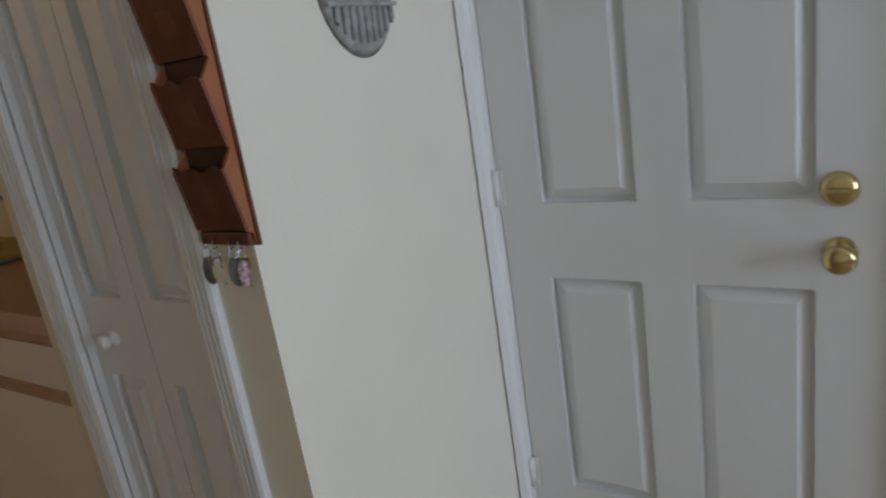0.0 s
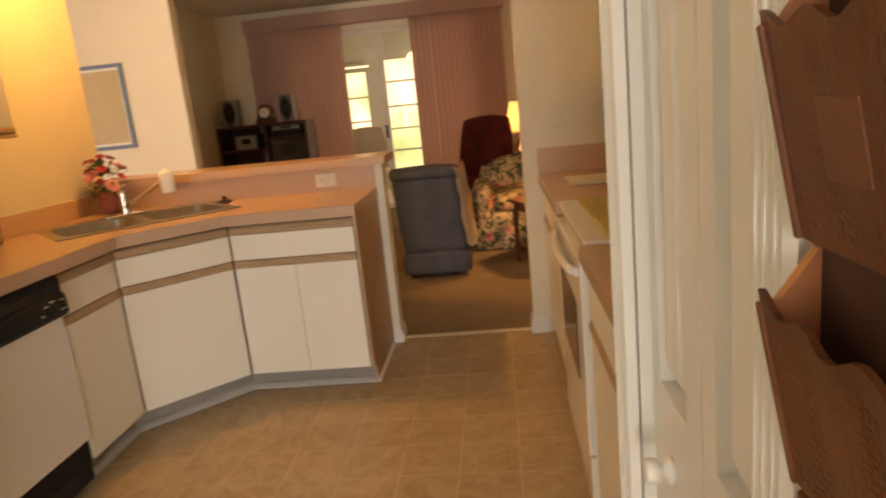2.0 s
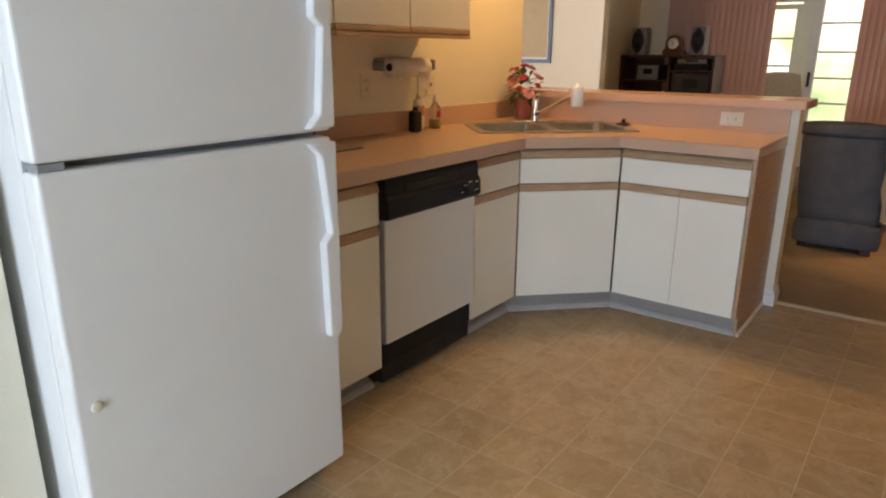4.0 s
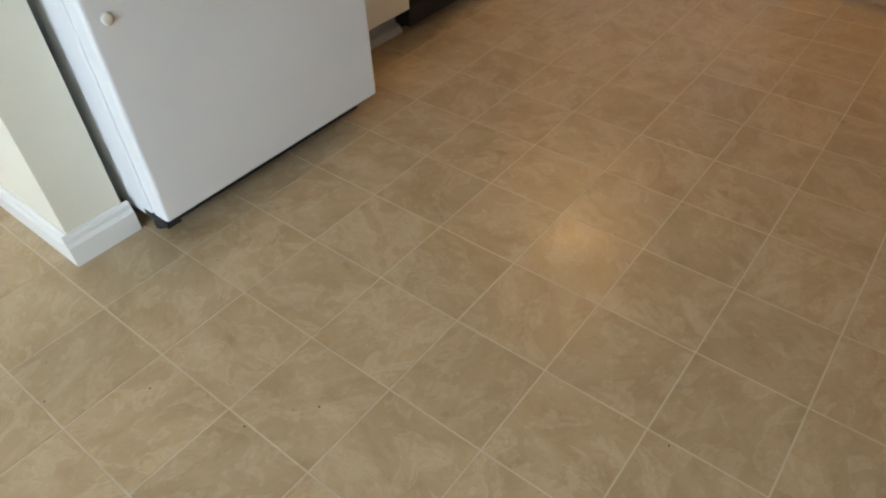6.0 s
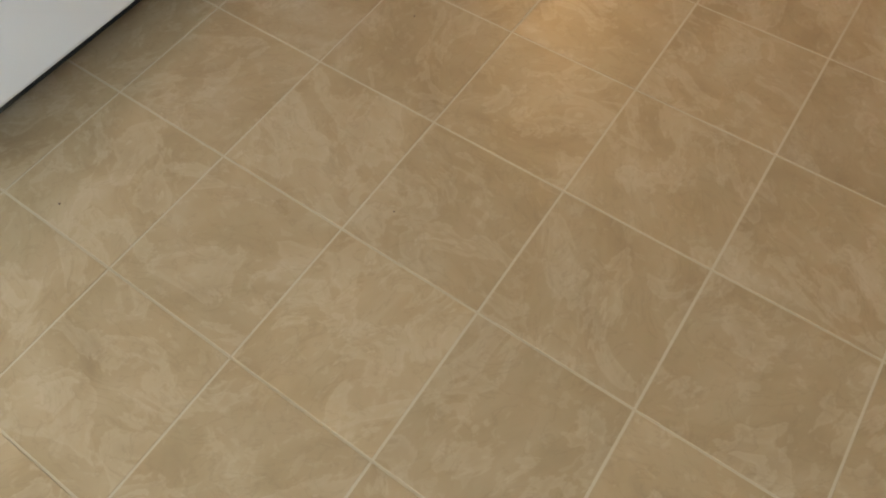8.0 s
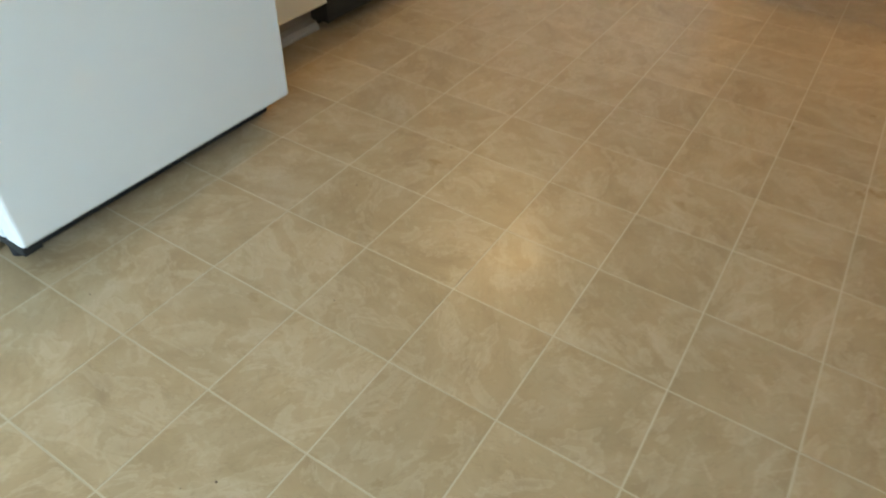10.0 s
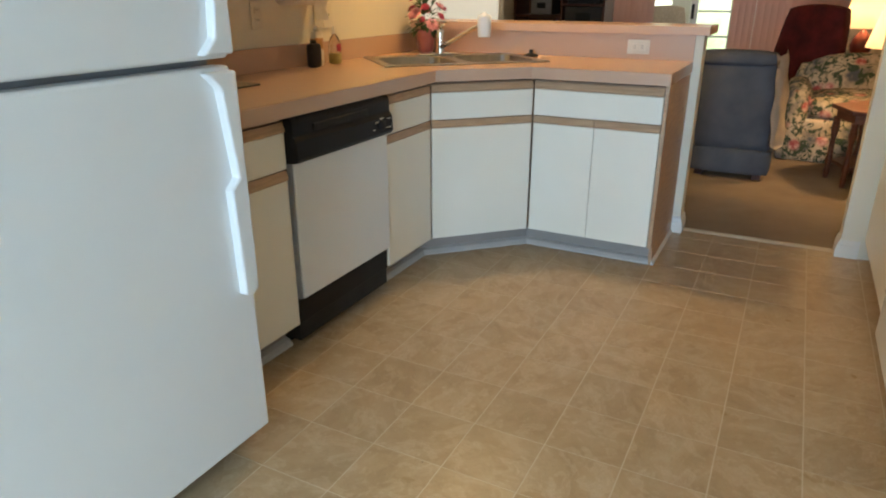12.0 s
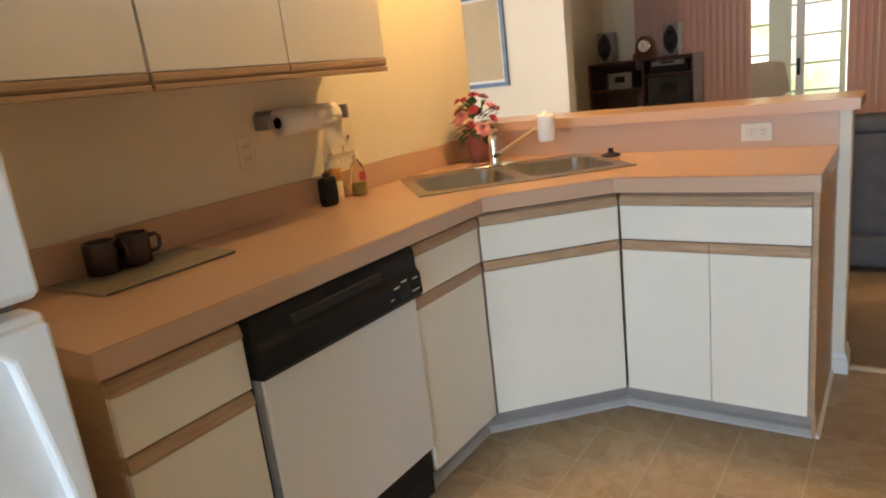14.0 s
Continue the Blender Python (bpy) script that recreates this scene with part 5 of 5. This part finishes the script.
def recliner(name, mat, label, m, tall=0.96, wide=0.60, throw=False):
    """An upholstered recliner that faces +x before m."""
    ob = thing(name, m.translation, label, "armchair")
    w = wide / 2

    def put(nm, bm, mt=mat, lb=""):
        return part(nm, moved(bm, m), mt, ob, lb)
    put("base", cushion(-0.30, 0.32, -w + 0.02, w - 0.02, 0.06, 0.30, 0.01))
    put("seat", cushion(-0.24, 0.36, -w + 0.10, w - 0.10, 0.28, 0.48, 0.03))
    back = cushion(-0.10, 0.08, -w + 0.015, w - 0.015, 0.0, tall - 0.20, 0.03, 8)
    for v in back.verts:
        v.co.x -= v.co.z * 0.16
        if v.co.z > 0.5:
            v.co.y *= 1 - 0.25 * (v.co.z - 0.5)
    put("backrest", moved(back, pose(-0.20, 0, 0.20)))
    for s in (-1, 1):
        put("armrest", cushion(-0.28, 0.34, s * w - 0.07, s * w + 0.07, 0.12, 0.60, 0.03))
    put("skirt", cushion(-0.335, -0.28, -w + 0.03, w - 0.03, 0.05, 0.22, 0.012))
    for x in (-0.28, 0.26):
        for y in (-w + 0.06, w - 0.06):
            put("foot", box(x - 0.03, x + 0.03, y - 0.03, y + 0.03, 0.0, 0.06, 0.004), DARKWOOD)
    return ob




def back_chair():
    """A boxy recliner that faces away from the kitchen."""
    ob = thing("recliner", (-3.7, 1.13, 0), "blue-grey upholstered recliner with boxy back, turned away", "armchair")
    bm = cushion(-0.075, 0.075, -0.245, 0.245, 0.0, 0.66, 0.012, 9)
    for v in bm.verts:
        v.co.x += v.co.z * 0.10
        v.co.y -= v.co.z * 0.06
    part("backrest", moved(bm, pose(-3.44, 1.150, 0.205)), BLUEG, ob)
    bm = cushion(-0.085, 0.085, -0.25, 0.25, 0.0, 0.085, 0.012, 7)
    part("headroll", moved(bm, pose(-3.365, 1.108, 0.80)), BLUEG, ob)
    bm = cushion(-0.06, 0.06, -0.262, 0.262, 0.0, 0.17, 0.010, 7)
    part("skirt", moved(bm, pose(-3.40, 1.158, 0.045)), BLUEG, ob)
    part("seat", cushion(-4.10, -3.50, 0.98, 1.33, 0.25, 0.46, 0.03), BLUEG, ob)
    part("base", cushion(-4.05, -3.46, 0.93, 1.38, 0.06, 0.28, 0.01), BLUEG, ob)
    for y in (0.945, 1.365):
        part("armrest", cushion(-4.08, -3.50, y - 0.055, y + 0.055, 0.10, 0.58, 0.025), BLUEG, ob)
    for y in (0.96, 1.35):
        part("foot", box(-3.45, -3.38, y - 0.03, y + 0.03, 0.004, 0.05, 0.004), DARKWOOD, ob)
        part("foot", box(-4.02, -3.95, y - 0.03, y + 0.03, 0.004, 0.065, 0.004), DARKWOOD, ob)


back_chair()
bm = bmesh.new()
prev = None
EDGE = [(0.012, 1.382), (0.014, 1.394), (0.013, 1.408), (0.004, 1.424), (-0.03, 1.440), (-0.10, 1.450), (-0.22, 1.452)]
for k in range(22):
    a = k / 21
    z = 0.885 - 0.62 * a
    row = []
    for j, (dx, y) in enumerate(EDGE):
        fold = 0.010 * math.sin(j * 1.9 + a * 6) + 0.006 * math.sin(a * 17 + j)
        row.append(bm.verts.new((-3.345 + 0.1 * (z - 0.2) + dx + 0.4 * abs(fold), y - 0.035 * (1 - a) + 0.03 * a + fold, z - 0.02 * math.sin(j * 0.8))))
    if prev:
        for j in range(len(EDGE) - 1):
            f = bm.faces.new((prev[j], prev[j + 1], row[j + 1], row[j]))
            f.smooth = True
    prev = row
bmesh.ops.solidify(bm, geom=list(bm.faces), thickness=0.012)
tagged(new("throw_blanket", mesh_of("throw_blanket", bm, TAN)), "tan throw draped over the recliner side", "throw")
recliner("armchair", MAROON, "maroon velour recliner beside the lamp", pose(-5.75, 1.41, 0, 0, 0, -30), 1.12, 0.66)


def sofa():
    ob = thing("sofa", (-4.6, 2.1, 0), "floral upholstered sofa in cream, green and rose", "sofa")
    part("base", cushion(-5.10, -4.20, 1.50, 3.30, 0.05, 0.34, 0.012, 8), FLORAL, ob)
    for a, b in ((1.62, 2.36), (2.38, 3.12)):
        part("seat_cushion", cushion(-4.95, -4.19, a, b, 0.33, 0.50, 0.03), FLORAL, ob)
    for a, b in ((1.58, 2.36), (2.38, 3.16)):
        bm = cushion(-0.11, 0.11, a, b, 0.0, 0.34, 0.05)
        for v in bm.verts:
            v.co.x -= v.co.z * 0.22
        part("back_cushion", moved(bm, pose(-4.86, 0, 0.40)), FLORAL, ob)
    part("backrest", cushion(-5.18, -4.98, 1.50, 3.30, 0.10, 0.69, 0.03, 8), FLORAL, ob)
    for a, b in ((1.42, 1.62), (3.12, 3.32)):
        part("armrest", cushion(-5.05, -4.18, a, b, 0.06, 0.56, 0.04), FLORAL, ob)
    part("skirt", cushion(-4.20, -4.15, 1.44, 3.30, 0.01, 0.20, 0.006, 10), FLORAL, ob)


sofa()
TCX, TCY, TZ = -3.66, 2.07, 0.53
ht = thing("end_table", (TCX, TCY, 0), "hexagonal cherry wood end table with spindle legs", "end table")
HX = [(math.cos(radians(a + 20)), math.sin(radians(a + 20))) for a in range(0, 360, 60)]


def hexagon(r):
    return [(TCX + r * x, TCY + r * y) for x, y in HX]


part("tabletop", prism(hexagon(0.33), TZ - 0.03, TZ, "z", 0.006), REDWOOD, ht)
part("apron", prism(hexagon(0.29), TZ - 0.09, TZ - 0.031), REDWOOD, ht)
part("shelf", prism(hexagon(0.27), 0.12, 0.145, "z", 0.003), REDWOOD, ht)
for lx, ly in hexagon(0.28):
    part("leg", lathe([(0, 0), (0.018, 0), (0.022, 0.05), (0.018, 0.09), (0.026, 0.13), (0.018, 0.18), (0.016, 0.30), (0.026, 0.36), (0.020, 0.42), (0.026, TZ - 0.09), (0, TZ - 0.09)], lx, ly, 12), REDWOOD, ht)


def table_lamp(x, y, z, h, r0, r1, sh, label):
    ob = thing("table_lamp", (x, y, z), label, "lamp", "lit table lamps")
    part("base", lathe([(0, z), (0.085, z), (0.09, z + 0.015), (0.05, z + 0.035), (0.085, z + 0.10), (0.10, z + 0.17), (0.07, z + 0.25), (0.03, z + 0.30), (0.012, z + 0.32), (0.010, z + h - sh + 0.02), (0, z + h - sh + 0.02)], x, y, 24), POTTERY, ob)
    bm = lathe([(r0, z + h - sh), (r1, z + h), (r1 - 0.004, z + h), (r0 - 0.004, z + h - sh), (r0, z + h - sh)], x, y, 36)
    part("shade", bm, SHADE, ob, "pleated cream shade glowing warm")
    part("harp", tube([(x, y, z + h - sh + 0.02), (x, y, z + h + 0.02)], 0.003, 6), BRASS, ob)


table_lamp(TCX, TCY, TZ + 0.001, 0.725, 0.21, 0.13, 0.34, "lit table lamp with cream shade on the end table")
lt = thing("lamp_table", (-6.2, 2.0, 0), "dark wood side table between the chairs", "side table")
part("tabletop", box(-6.45, -5.98, 1.79, 2.27, 0.57, 0.60, 0.006), DARKWOOD, lt)
for x in (-6.42, -6.01):
    for y in (1.82, 2.24):
        part("leg", box(x - 0.02, x + 0.02, y - 0.02, y + 0.02, 0, 0.57), DARKWOOD, lt)
table_lamp(-6.2, 2.0, 0.601, 0.67, 0.20, 0.135, 0.34, "lit table lamp with red pottery base and cream shade")
# specks of dirt on the vinyl
random.seed(9)
bm = bmesh.new()
for _ in range(12):
    x, y, r = random.uniform(0.2, 1.9), random.uniform(0.35, 1.6), random.uniform(0.0012, 0.0028)
    add_lathe(bm, [(r, 0.0), (r * 0.8, r * 0.5), (0, r * 0.7)], x, y, 6)
tagged(new("floor_crumbs", mesh_of("floor_crumbs", bm, DARKWOOD)), "few tiny dark crumbs lying on the vinyl floor", "crumbs", kind="stuff")

# ---- floor pieces ----
TX, TY, JX, JY = 0.2286, 0.2286, 1.0515, 0.7715
floor = setting("floor", box(-2.05, 3.82, -0.77, 2.72, -0.1, -0.0007), GROUT, "tan marbled sheet vinyl floor in square tiles with pale joints", "floor")


def tile_mesh():
    bm = bmesh.new()
    a, b, g = TX / 2 - 0.0014, TY / 2 - 0.0014, 0.0006
    lo = [bm.verts.new((sx * a, sy * b, -0.004)) for sx, sy in ((-1, -1), (1, -1), (1, 1), (-1, 1))]
    hi = [bm.verts.new((sx * (a - g), sy * (b - g), 0)) for sx, sy in ((-1, -1), (1, -1), (1, 1), (-1, 1))]
    bm.faces.new(hi)
    for k in range(4):
        bm.faces.new((lo[k], lo[(k + 1) % 4], hi[(k + 1) % 4], hi[k]))
    return mesh_of("tile", bm, TILE)


tiles = tile_mesh()
cells = []
for i in range(-12, 15):
    for j in range(-7, 9):
        cx, cy = JX - TX * (i + 0.5), JY + TY * (j + 0.5)
        if -2.05 < cx < 3.7 and -0.70 < cy < 2.6:
            cells.append((abs(cx - 0.6) + abs(cy - 0.9), cx, cy))
cells.sort()
for _, cx, cy in cells:
    t = new("tile", tiles)
    t.location = (cx, cy, 0)
    t.parent = floor
